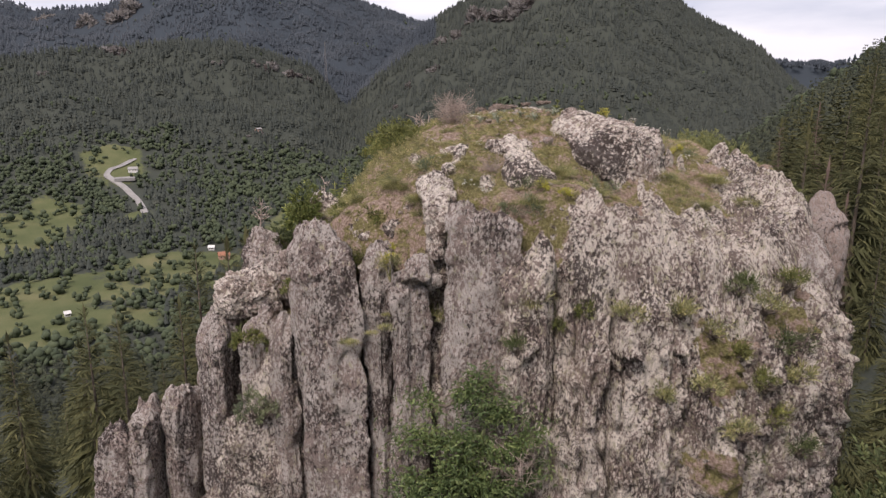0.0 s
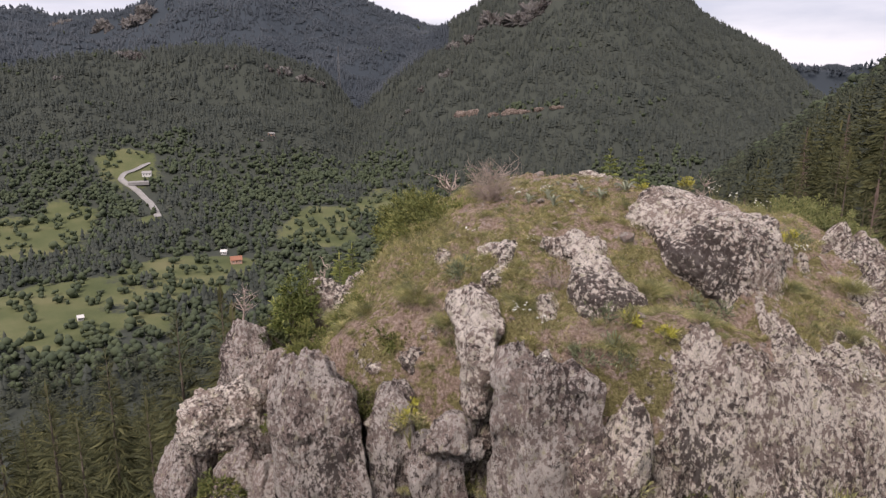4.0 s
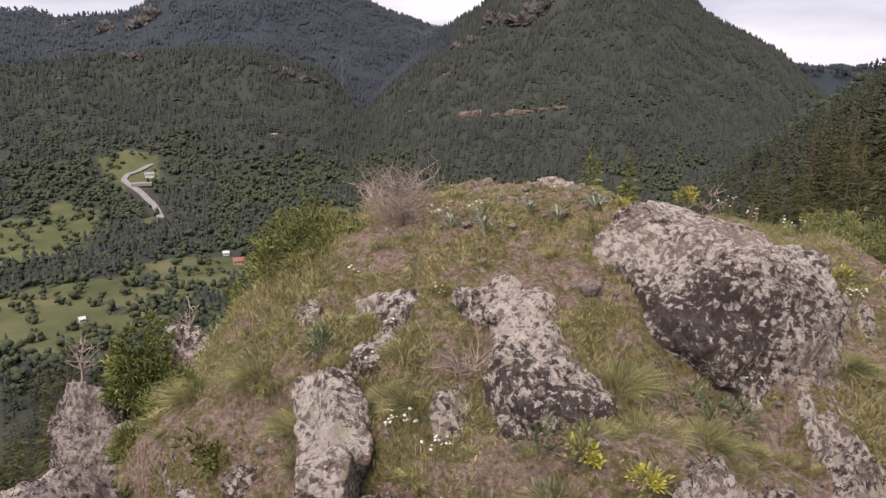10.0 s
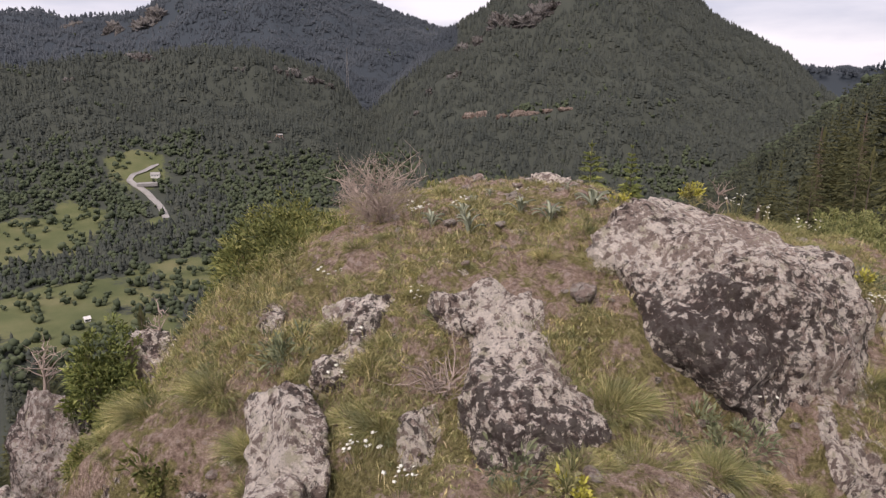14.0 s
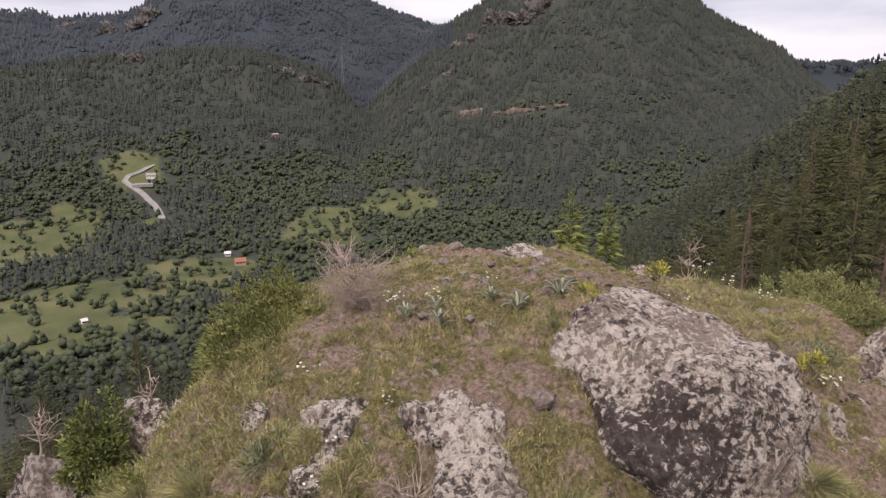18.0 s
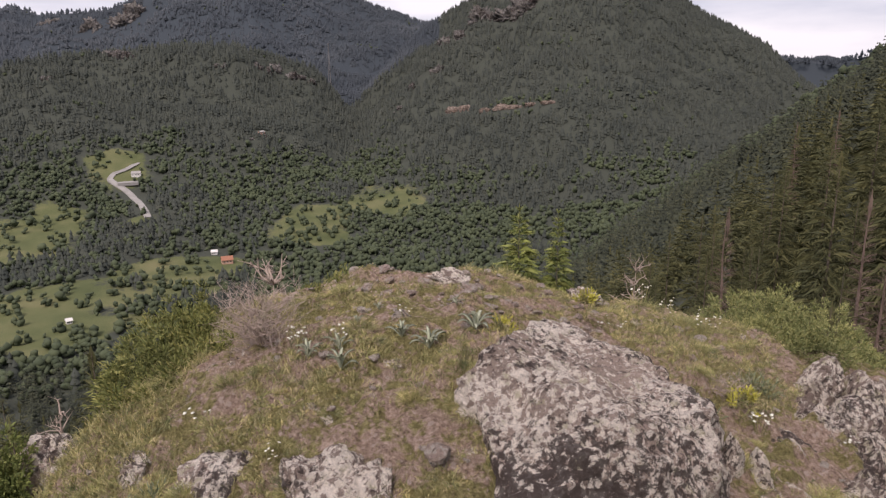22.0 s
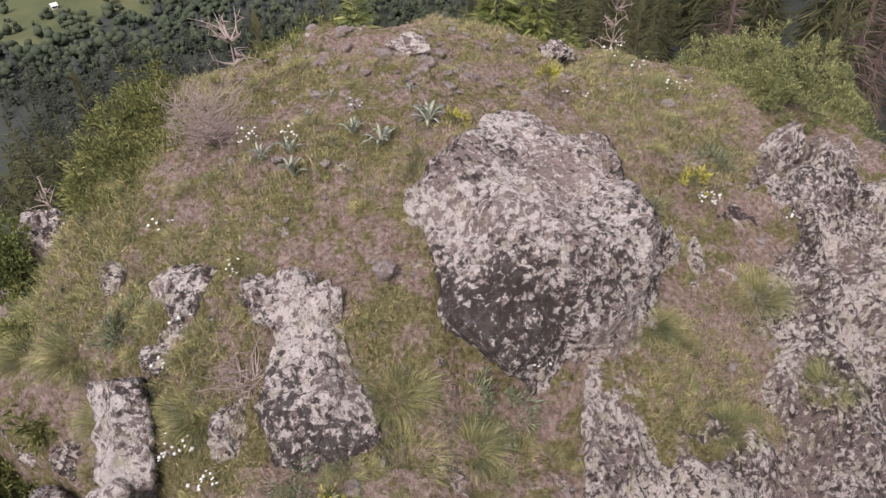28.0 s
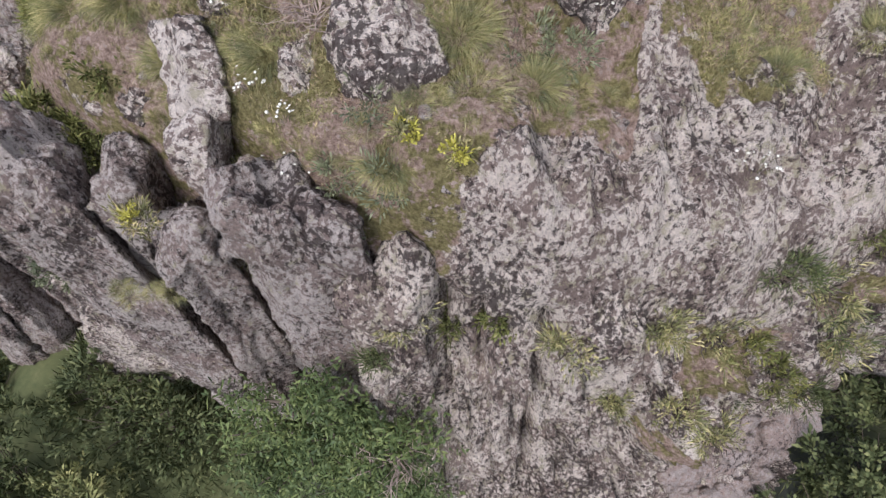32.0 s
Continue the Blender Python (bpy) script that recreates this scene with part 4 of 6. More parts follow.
def crag_mesh():
    t = np.radians(TH)
    cx, sy = np.cos(t), np.sin(t)
    rows, mask = [], []
    for s in np.linspace(0.00002, 1, 120) ** 0.8:
        x, y = CX + s * RIM * cx, CY + s * RIM * sy
        rows.append(np.stack([x, y, cap_height(x, y)], -1))
        mask.append(bare_rock(x, y))
    rim = rows[-1]
    slope = 0.95 * smooth(35, 70, np.abs(TH)) * (TH > 0) * smooth(172, 140, TH) + 0.25 * smooth(150, 172, np.abs(TH))
    apron = smooth(-88, -70, TH) * smooth(-28, -42, TH)
    arc = np.concatenate([[0], np.cumsum(np.hypot(np.diff(rim[:, 0]), np.diff(rim[:, 1])))])
    zero = np.zeros(NU, np.int64)
    for dz in np.linspace(0.02, 1, 170) ** 1.15 * 9.5:
        out = 0.42 * smooth(0, 1.5, dz) + slope * dz + 0.45 * np.maximum(0, dz - 3.4) * apron - 0.5 * smooth(0.2, 1.0, dz) * smooth(-168, -150, TH) * smooth(-106, -116, TH)
        x, y = rim[:, 0] + cx * out, rim[:, 1] + sy * out
        z = rim[:, 2] - dz
        p = np.stack([x, y, z], -1)
        push = 0.05 * fbm(p * 1.6, 3, 45) + 0.075 * fbm(p * (7, 7, 3.5), 4, 47, 0.65) + 0.05 * ridged(p * (5, 5, 2.2), 3, 55) + 0.12 * np.round(fbm(p * (1.1, 1.1, 0.35), 2, 44) * 3) / 3
        for size, bulge, cut, tall, salt in ((0.95, 0.22, 0.50, 3.1, 1), (0.37, 0.085, 0.22, 1.5, 2), (0.19, 0.04, 0.07, 0.6, 3)):
            u = arc / size + 0.22 * fbm(p * (0.7, 0.7, 0.35), 2, 40 + salt) + 0.16 * value_noise(p * 1.9, 42 + salt)
            cell = np.floor(u).astype(np.int64)
            block = np.floor(z / tall + hash3(cell, zero, zero, salt)).astype(np.int64)
            edge = np.minimum(u - cell, 1 - u + cell) * size
            push = push + bulge * hash3(cell, block, zero, salt + 5) - cut * np.exp(-(edge / 0.055) ** 2) * (0.55 + 0.45 * hash3(cell, block, zero + 1, salt + 9))
        push = push + 0.13 * ridged(p * (1.9, 1.9, 0.2), 3, 52) - 0.05
        push = push * smooth(0, 0.7, dz + 0 * x)
        rows.append(np.stack([x + cx * push, y + sy * push, z + 0.04 * fbm(p * 3, 2, 48)], -1))
        ledge = smooth(-0.05, 0.4, fbm(p * (1.1, 1.1, 1.4), 4, 49)) * smooth(3.0, 3.7, x) * smooth(5.3, 4.9, x) * smooth(3.8, 2.6, dz)
        green = smooth(0.0, 0.5, slope + 0.3 * fbm(p, 3, 50) - 0.2)
        mask.append(np.clip(mask[119] * smooth(0.25, 0, dz) + smooth(0, 0.25, dz) - ledge - green, 0, 1))
    v = np.concatenate(rows)
    return v, grid_faces(len(rows), NU, True)[:, ::-1], np.concatenate(mask)


v, f, mask = crag_mesh()
me = mesh_from("rock_crag", v, f, M_CRAG)
at = me.attributes.new("bare", "FLOAT", "POINT")
at.data.foreach_set("value", mask.astype(np.float32))
crag = tagged(new("rock_crag", me), "weathered rock crag with a grassy top and lichened cliffs", "rock")


WALL = BVHTree.FromPolygons(v.tolist(), f.tolist())


def on_wall(x, z):
    """The cliff's south face at this place, from outside."""
    hit = WALL.ray_cast(Vector((x, 0.0, z)), Vector((0, 1, 0)))[0]
    return hit.y if hit else 9.4


# ---- rocks ----
def rock_mesh(name, size, seed, mat, detail=5, box=0.45, cuts=10, rough=0.07, grooves=0.0, taper=0.0, planes=()):
    """A weathered block: a rounded box, cut by flat faces, then worn by noise at several scales."""
    gg = np.random.default_rng(seed)
    bm = bmesh.new()
    bmesh.ops.create_icosphere(bm, subdivisions=detail, radius=1)
    v = np.array([q.co[:] for q in bm.verts])
    f = np.array([[q.index for q in fc.verts] for fc in bm.faces])
    bm.free()
    lim = np.max(np.abs(v), axis=1, keepdims=True)
    v = v * (1 - box) + v / lim * box * 0.92
    for i in range(cuts):
        n = gg.normal(size=3)
        n /= np.linalg.norm(n)
        over = np.maximum(0, v @ n - gg.uniform(0.66, 0.93))
        v = v - over[:, None] * n * 0.95
    if taper:
        v[:, :2] *= (1 - taper * np.clip(v[:, 2:3], -1, 1))
    s = np.array(size) / 2
    w = v * s
    for n, at in planes:
        n = np.array(n) / np.linalg.norm(n)
        w = w - np.maximum(0, w @ n - np.dot(n, at))[:, None] * n * 0.97
    nrm = v / np.linalg.norm(v, axis=1, keepdims=True)
    off = seed * 3.7
    push = rough * 1.3 * fbm(w * 1.8 + off, 3, seed) + rough * 0.55 * fbm(w * 7 + off, 4, seed + 5, 0.6)
    step = np.round(fbm(w * 2.2 + off, 2, seed + 3) * 4) / 4
    push = push + rough * 0.9 * step
    push = push - rough * 0.22 * ridged(w * 11 + off, 3, seed + 14)
    if grooves:
        push = push + grooves * ridged(w * (2.6, 2.6, 0.3) + off, 3, seed + 9)
    return mesh_from(name, w + nrm * push[:, None], f, mat)


def column_mesh(name, width, depth, top, seed, mat, bottom=3.0, slope=(0.0, 0.0), wedge=0.0, fine=1.0, shear=0.0):
    """A tall joint-bounded block: a wall swept round an angular plan, broken across by joints, with a worn, knobbed head."""
    gg = np.random.default_rng(seed)
    nu, nv = int(116 * fine), int(128 * fine)
    t = np.linspace(0, 2 * math.pi, nu, endpoint=False)
    plan = np.stack([np.cos(t), np.sin(t)], -1)
    lim = np.max(np.abs(plan), axis=1, keepdims=True)
    plan = plan * 0.16 + plan / lim * 0.84
    for i in range(5):
        a = gg.uniform(0, 6.28)
        n = np.array([math.cos(a), math.sin(a)])
        plan = plan - np.maximum(0, plan @ n - gg.uniform(0.7, 0.9))[:, None] * n
    H = top - bottom
    knobs = [(gg.uniform(-0.6, 0.6), gg.uniform(-0.6, 0.3), gg.uniform(0.25, 0.45), gg.uniform(0.05, 0.2)) for i in range(3)]
    rows = []
    for k in np.linspace(0, 1, nv):
        if k < 0.24:
            r, z = k / 0.24, 0.0
        else:
            r, z = 1.0, ((k - 0.24) / 0.76) ** 1.25 * H
        r = r ** 0.75
        head = 0.30 * width * r ** 3.2
        grow = 1.0 + wedge * z / H
        px, py = plan[:, 0] * r, plan[:, 1] * r
        x, y = px * width / 2 * grow + shear * z, py * depth / 2 * grow
        bump = sum(h * np.exp(-((px - a) ** 2 + (py - b) ** 2) / c ** 2) for a, b, c, h in knobs)
        flat = np.stack([x, y, 0 * x], -1)
        worn = 0.13 * fbm(flat * 3 + seed, 3, seed) + 0.09 * ridged(flat * 4 + seed, 3, seed + 8) + bump - 0.1
        zz = -z - head + slope[0] * (x - shear * z) + slope[1] * y + worn * (1 - min(1, z / 0.9))
        q = np.stack([x, y, zz], -1) + seed * 2.3
        level = zz / 0.9 + 0.35 * fbm(q * (1.2, 1.2, 0.2), 2, seed + 12)
        cell = np.floor(level).astype(np.int64)
        gap = np.minimum(level - cell, 1 - level + cell)
        side = np.floor(np.arctan2(py, px) / 0.8).astype(np.int64)
        push = 0.035 * hash3(cell, side, 0 * cell, seed) - 0.035 * np.exp(-(gap / 0.03) ** 2)
        push = push + 0.04 * fbm(q * 1.7, 3, seed + 1) + 0.026 * fbm(q * (9, 9, 6), 4, seed + 2, 0.62) + 0.045 * np.round(fbm(q * (1.7, 1.7, 0.6), 2, seed + 4) * 3) / 3 + 0.045 * ridged(q * (2.6, 2.6, 0.22), 2, seed + 6) - 0.022 * ridged(q * (7, 7, 1.6), 2, seed + 7)
        rad = np.stack([plan[:, 0], plan[:, 1], 0 * x], -1)
        rows.append(np.stack([x, y, zz], -1) + rad * (push * r)[:, None])
    return mesh_from(name, np.concatenate(rows), grid_faces(nv, nu, True)[:, ::-1], mat)


def rock(name, at, size, seed, label, mat=None, turn=(0, 0, 0), category="rock", group="", **kw):
    ob = new(name, rock_mesh(name, size, seed, mat or M_ROCK, **kw))
    ob.matrix_world = pose(*at, *turn)
    return tagged(ob, label, category, group)


# columns of the cliff: x, y, top, width, depth, turn, lean, slope of the head, wedge, sideways run, fineness
for i, (x, y, top, w, d, turn, lean, sx, sy, wedge, shear, fine) in enumerate((
        (-1.75, 10.38, 11.6, 1.18, 0.9, 3, 0.5, -0.06, 0.05, -0.12, 0.03, 1.25), (-0.93, 10.3, 11.3, 0.40, 0.8, -3, 0, 0.1, 0.2, 0.05, 0.01, 0.8), (-0.48, 9.98, 10.95, 0.52, 0.8, 5, 0, 0.05, 0.1, 0.1, 0.0, 0.9), (0.52, 9.6, 12.08, 0.84, 0.66, 2, 0, 0.0, 0.06, 0.22, 0.0, 1.25),
        (-2.55, 11.25, 9.9, 0.62, 1.0, 8, 2, 0.1, 0.1, 0.1, 0.03, 0.8), (-3.06, 11.6, 9.82, 0.78, 1.0, 12, 1, 0.08, 0.05, 0.0, 0.07, 1.0), (-3.88, 12.0, 9.72, 0.78, 1.0, 14, 2, 0.15, 0.05, 0.1, 0.03, 1.0), (-4.75, 12.2, 8.2, 0.6, 0.9, 15, 3, 0.2, 0.0, 0.2, 0.02, 0.8),
        (-5.3, 12.0, 7.95, 0.5, 0.8, 10, 5, 0.3, 0.0, 0.2, 0.02, 0.7), (-5.85, 11.8, 7.6, 0.5, 0.8, 25, 8, 0.3, 0.1, 0.2, 0.02, 0.7), (5.32, 10.95, 11.45, 1.05, 1.4, 38, 0, -0.15, 0.1, -0.12, 0.0, 1.0), (6.15, 12.2, 11.55, 0.9, 1.5, 50, 0, -0.05, 0.1, -0.05, 0.0, 0.8),
        (2.62, 9.46, 11.25, 0.95, 0.9, 0, 0, 0.0, 0.4, 0.12, 0.0, 1.0), (4.25, 9.72, 9.95, 0.75, 0.8, 10, 0, 0.0, 0.5, 0.12, 0.0, 0.8), (1.25, 9.45, 11.5, 0.75, 0.7, -8, 0, 0.1, 0.3, 0.1, 0.0, 0.8), (3.4, 9.5, 10.5, 0.6, 0.8, 5, 0, -0.1, 0.5, 0.1, 0.0, 0.8), (1.95, 9.6, 11.75, 0.62, 0.7, 8, 0, 0.1, 0.4, 0.1, 0.0, 0.9), (3.1, 9.65, 11.45, 0.45, 0.6, -12, 0, 0.0, 0.4, 0.1, 0.0, 0.7), (3.85, 9.75, 11.1, 0.5, 0.6, 14, 0, 0.1, 0.5, 0.08, 0.0, 0.7), (4.75, 10.1, 11.2, 0.5, 0.7, 25, -2, 0.0, 0.4, 0.05, 0.0, 0.7))):
    ob = new("column", column_mesh("column", w, d, top, 200 + i, M_FACE if i < 11 else M_EAST if i < 12 else M_CRAGROCK, slope=(sx, sy), wedge=wedge, fine=fine, shear=shear))
    ob.parent = crag
    ob.matrix_local = pose(x, y, top, 0, lean, turn)
    tagged(ob, "tall grey rock column split off by dark joints" if i < 10 else "fresh pinkish rock column of the east corner" if i < 12 else "")

FACES = [((0.30, -0.87, 0.38), (-0.34, -0.97, -0.2)), ((-0.22, -0.50, 0.84), (-0.47, 0.23, 0.77)), ((-0.92, -0.38, 0.05), (-0.78, 0.0, 0.54)), ((0.88, -0.28, 0.30), (0.98, 0.0, 0.15)), ((0.24, -0.02, 1.0), (-0.40, 0.3, 0.74)),
         ((0.35, -0.62, 0.66), (0.5, -0.42, 0.38)), ((-0.5, 0.8, 0.3), (-0.4, 0.85, 0.4)), ((0.72, 0.25, 0.62), (0.64, 0.5, 0.46)), ((-0.62, 0.35, 0.7), (-0.5, 0.25, 0.76)), ((-0.45, -0.75, -0.15), (-0.62, -0.62, 0.0))]
rock("boulder", (2.55, 11.65, 12.5), (2.4, 2.5, 2.0), 3, "large grey boulder with black and white lichen", M_BOULDER, box=0.5, detail=6, cuts=0, rough=0.06, planes=FACES)
rock("rock_outcrop", (1.22, 10.62, 12.34), (0.58, 1.5, 0.6), 45, "pale lichened outcrop with a dark lower end", M_BOULDER2, (33, 0, 14), box=0.4, detail=6, rough=0.065)
rock("rock_outcrop", (0.93, 11.12, 12.58), (0.42, 0.5, 0.5), 25, "pale lichened outcrop beside the larger one", M_ROCK, (24, 0, 30), box=0.5)
rock("rock_outcrop", (0.27, 11.22, 12.45), (0.58, 0.7, 0.52), 6, "low pale outcrop in the grass", M_ROCK, (28, 8, 10), box=0.5, rough=0.05)
rock("rock_outcrop", (0.12, 10.85, 12.3), (0.3, 0.4, 0.35), 46, "low pale outcrop in the grass", M_ROCK, (28, 8, 40), box=0.5, rough=0.04)
rock("rock_outcrop", (-0.13, 10.5, 11.97), (0.46, 0.95, 0.85), 7, "upright pale rock blotched with black lichen", M_ROCK, (28, 8, 18), box=0.6, rough=0.05)
rock("rock_outcrop", (-0.04, 10.08, 11.62), (0.44, 0.52, 1.15), 17, "lower pale rock blotched with black lichen", M_ROCK, (12, 8, 0), box=0.6, rough=0.05)
rock("rock_outcrop", (0.65, 10.4, 12.16), (0.3, 0.55, 0.55), 18, "small upright rock beside white flowers", M_ROCK, (14, 5, 10), box=0.5, rough=0.05)
rock("rock_block", (-3.52, 12.2, 10.0), (1.35, 0.8, 0.9), 19, "tilted lichened rock block on the cliff edge", M_ROCK, (0, -22, 12), box=0.55, detail=6)
rock("rock_pinnacle", (-3.5, 13.7, 9.75), (1.05, 0.95, 2.4), 11, "leaning grey rock pinnacle", M_FACE, (0, -6, 10), box=0.6, detail=6, taper=0.12)
rock("rock_pinnacle", (-2.9, 13.5, 9.95), (0.65, 0.6, 1.4), 12, "small grey rock beside the pinnacle", M_FACE, (0, 4, 10), box=0.5)
rock("rock_teeth", (-2.15, 13.55, 11.15), (0.7, 0.55, 1.2), 14, "small pale rock teeth at the grass edge", M_ROCK, (0, -5, 0), box=0.5)
rock("rock_teeth", (-1.66, 13.45, 11.28), (0.55, 0.5, 0.95), 15, "small pale rock teeth at the grass edge", M_ROCK, (0, 8, 20), box=0.5)
rock("rock_teeth", (-1.75, 12.9, 11.15), (0.3, 0.3, 0.8), 16, "dark upright stone in the grass", M_FACE, (0, 5, 0), box=0.5)
for i, (x, y, dz, a, b, c) in enumerate(((-1.7, 12.35, 0.0, 0.25, 0.3, 0.3), (-0.45, 11.6, -0.05, 0.25, 0.3, 0.2), (0.3, 9.85, 0.1, 0.3, 0.3, 0.35), (-2.6, 12.75, 0.1, 0.35, 0.35, 0.6))):
    rock("rock_outcrop", (x, y, float(cap_height(np.array([x]), np.array([y]))[0]) + dz), (a, b, c), 120 + i, "small pale rock standing out of the grass slope", M_ROCK, (12, -6, 37 * i), group="rocks on the grass slope", box=0.55, rough=0.035, detail=4)
rock("round_stone", (-0.4, 9.72, 11.13), (0.36, 0.36, 0.36), 21, "rounded stone lodged between columns", M_FACE, box=0.3)
rock("round_stone", (-0.12, 9.75, 10.95), (0.24, 0.24, 0.26), 22, "rounded stone lodged between columns", M_FACE, box=0.3)
rock("round_stone", (-0.75, 10.75, 11.5), (0.32, 0.3, 0.32), 23, "pale stone in the grass slope", M_ROCK, box=0.3)
rock("round_stone", (-1.1, 10.95, 11.35), (0.3, 0.3, 0.4), 24, "pale stone in the grass slope", M_ROCK, box=0.3)
rock("round_stone", (1.42, 9.86, 12.02), (0.22, 0.26, 0.2), 26, "pinkish stone beside the yellow plants", M_FACE, box=0.3)
rock("round_stone", (1.6, 9.76, 11.96), (0.22, 0.3, 0.22), 27, "pinkish stone beside the yellow plants", M_FACE, box=0.3)
rock("back_rock", (0.95, 14.7, 12.8), (0.75, 0.5, 0.42), 28, "flat lichened rock on the back edge", M_ROCK, (0, 0, 20), box=0.5)
rock("back_rock", (1.7, 13.9, 13.1), (0.6, 0.45, 0.32), 29, "low rock ledge in the grass", M_ROCK, (0, 0, -15), box=0.5)
rock("back_rock", (3.15, 14.5, 12.72), (0.4, 0.3, 0.2), 30, "low rock ledge in the grass", M_ROCK, (0, 0, 35), box=0.5)
for i, (x, y, z, sx, sy, sz, rz) in enumerate(((3.42, 12.1, 12.35, 0.16, 0.3, 0.75, 8), (3.66, 11.85, 12.25, 0.2, 0.32, 0.8, -6), (3.85, 11.75, 12.15, 0.14, 0.25, 0.7, 12), (3.3, 12.45, 12.6, 0.22, 0.3, 0.5, 0), (4.25, 12.45, 12.05, 0.7, 0.26, 0.34, -8), (4.75, 12.6, 11.98, 0.55, 0.26, 0.36, 10), (4.95, 13.1, 12.3, 0.3, 0.3, 0.55, 15), (5.1, 12.75, 12.1, 0.3, 0.45, 0.6, -10), (5.45, 12.6, 11.85, 0.4, 0.5, 0.45, 25), (3.2, 12.75, 12.62, 0.5, 0.25, 0.35, 15))):
    rock("rock_slab", (x, y, z), (sx, sy, sz), 70 + i, "upright pale rock slab at the east edge", M_ROCK, (14, 0, rz), group="rock slabs", box=0.7, detail=5, cuts=16, rough=0.03, grooves=0.045)

# stones lying on the turf
g = np.random.default_rng(12)
STONES = [rock_mesh("stone", (0.16, 0.12, 0.07), 400 + i, M_STONE, detail=3, box=0.5, rough=0.012, cuts=12) for i in range(6)]
rock("stone", (1.3, 12.8, 13.1), (0.2, 0.17, 0.2), 31, "upright pinkish stone on the turf", M_STONE, group="stones on the turf", detail=4, rough=0.02)
rock("stone", (1.62, 11.2, 12.8), (0.2, 0.15, 0.14), 32, "pale rounded stone beside the boulder", M_STONE, group="stones on the turf", detail=4, rough=0.02)
for i in range(250):
    if i < 150:
        x, y = g.normal(1.9, 1.0), g.uniform(13.0, 15.1)
    else:
        x, y = g.uniform(-1.0, 4.6), g.uniform(9.9, 13.6)
    z = float(cap_height(np.array([x]), np.array([y]))[0])
    ob = new("stone", STONES[i % 6])
    k = g.uniform(0.2, 1.0) if i < 150 else g.uniform(0.2, 0.7)
    ob.matrix_world = pose(x, y, z + 0.01, g.uniform(-15, 15), g.uniform(-15, 15), g.uniform(0, 360)) @ Matrix.Scale(k, 4)
    tagged(ob, "small flat pinkish-grey stone on the turf", "stone", "stones on the turf")

# stacked slabs at the foot of the east corner
SLABS = [rock_mesh("slab", (0.42, 0.3, 0.13), 430 + i, M_EAST, detail=3, box=0.92, rough=0.012, cuts=3) for i in range(5)]
for i in range(210):
    z = g.uniform(3.6, 7.4)
    x = g.uniform(3.9, 5.9)
    y = on_wall(x, z) - 0.02
    ob = new("slab", SLABS[i % 5])
    ob.parent = crag
    ob.matrix_local = pose(x, y, z, g.uniform(20, 75), g.uniform(-30, 30), g.uniform(-20, 50)) @ Matrix.Scale(g.uniform(0.5, 1.4), 4)
rock("fallen_block", (2.9, 8.1, 4.6), (1.6, 1.2, 1.3), 50, "fallen grey block at the cliff foot", M_FACE)
rock("fallen_block", (1.5, 7.7, 4.3), (1.1, 1.0, 1.0), 51, "fallen grey block at the cliff foot", M_FACE)
rock("fallen_block", (4.3, 8.3, 4.4), (1.3, 1.1, 1.1), 52, "fallen grey block at the cliff foot", M_FACE)

# bare cliffs on the far mountains
for i, (az, el, w, h) in enumerate(BARE):
    c = far_place(az, el)
    for k in range(3):
        gg = np.random.default_rng(600 + 10 * i + k)
        o = c + np.array([gg.uniform(-0.4, 0.4) * w, gg.uniform(-0.1, 0.1) * w, gg.uniform(-0.3, 0.3) * h])
        o[2] = land(o[0:1], o[1:2])[0]
        ob = new("mountain_cliff", rock_mesh("mountain_cliff", (w * gg.uniform(0.2, 0.4), w * 0.2, h * gg.uniform(0.35, 0.7)), 600 + 10 * i + k, M_FARROCK, detail=4, box=0.5, rough=0.05 * w, cuts=12))
        ob.matrix_world = pose(*o, 0, gg.uniform(-15, 15), -az)
        tagged(ob, "pale bare cliff on the forested mountain", "cliff", "mountain cliffs")
for i, (az, el) in enumerate(CUT):
    c = far_place(az, el)
    ob = new("road_cut", rock_mesh("road_cut", ((30, 34, 22, 40, 26, 20, 26)[i], 9, (18, 20, 10, 15, 12, 9, 8)[i]), 800 + i, M_CUT, detail=4, box=0.5, rough=1.6, cuts=10))
    ob.matrix_world = pose(*c, 0, 0, -az)
    tagged(ob, "bare reddish bank cut above the mountain road", "bank", "road cuts")
# ---- plants on the crag ----
def on_cap(x, y):
    return float(cap_height(np.array([x]), np.array([y]))[0])


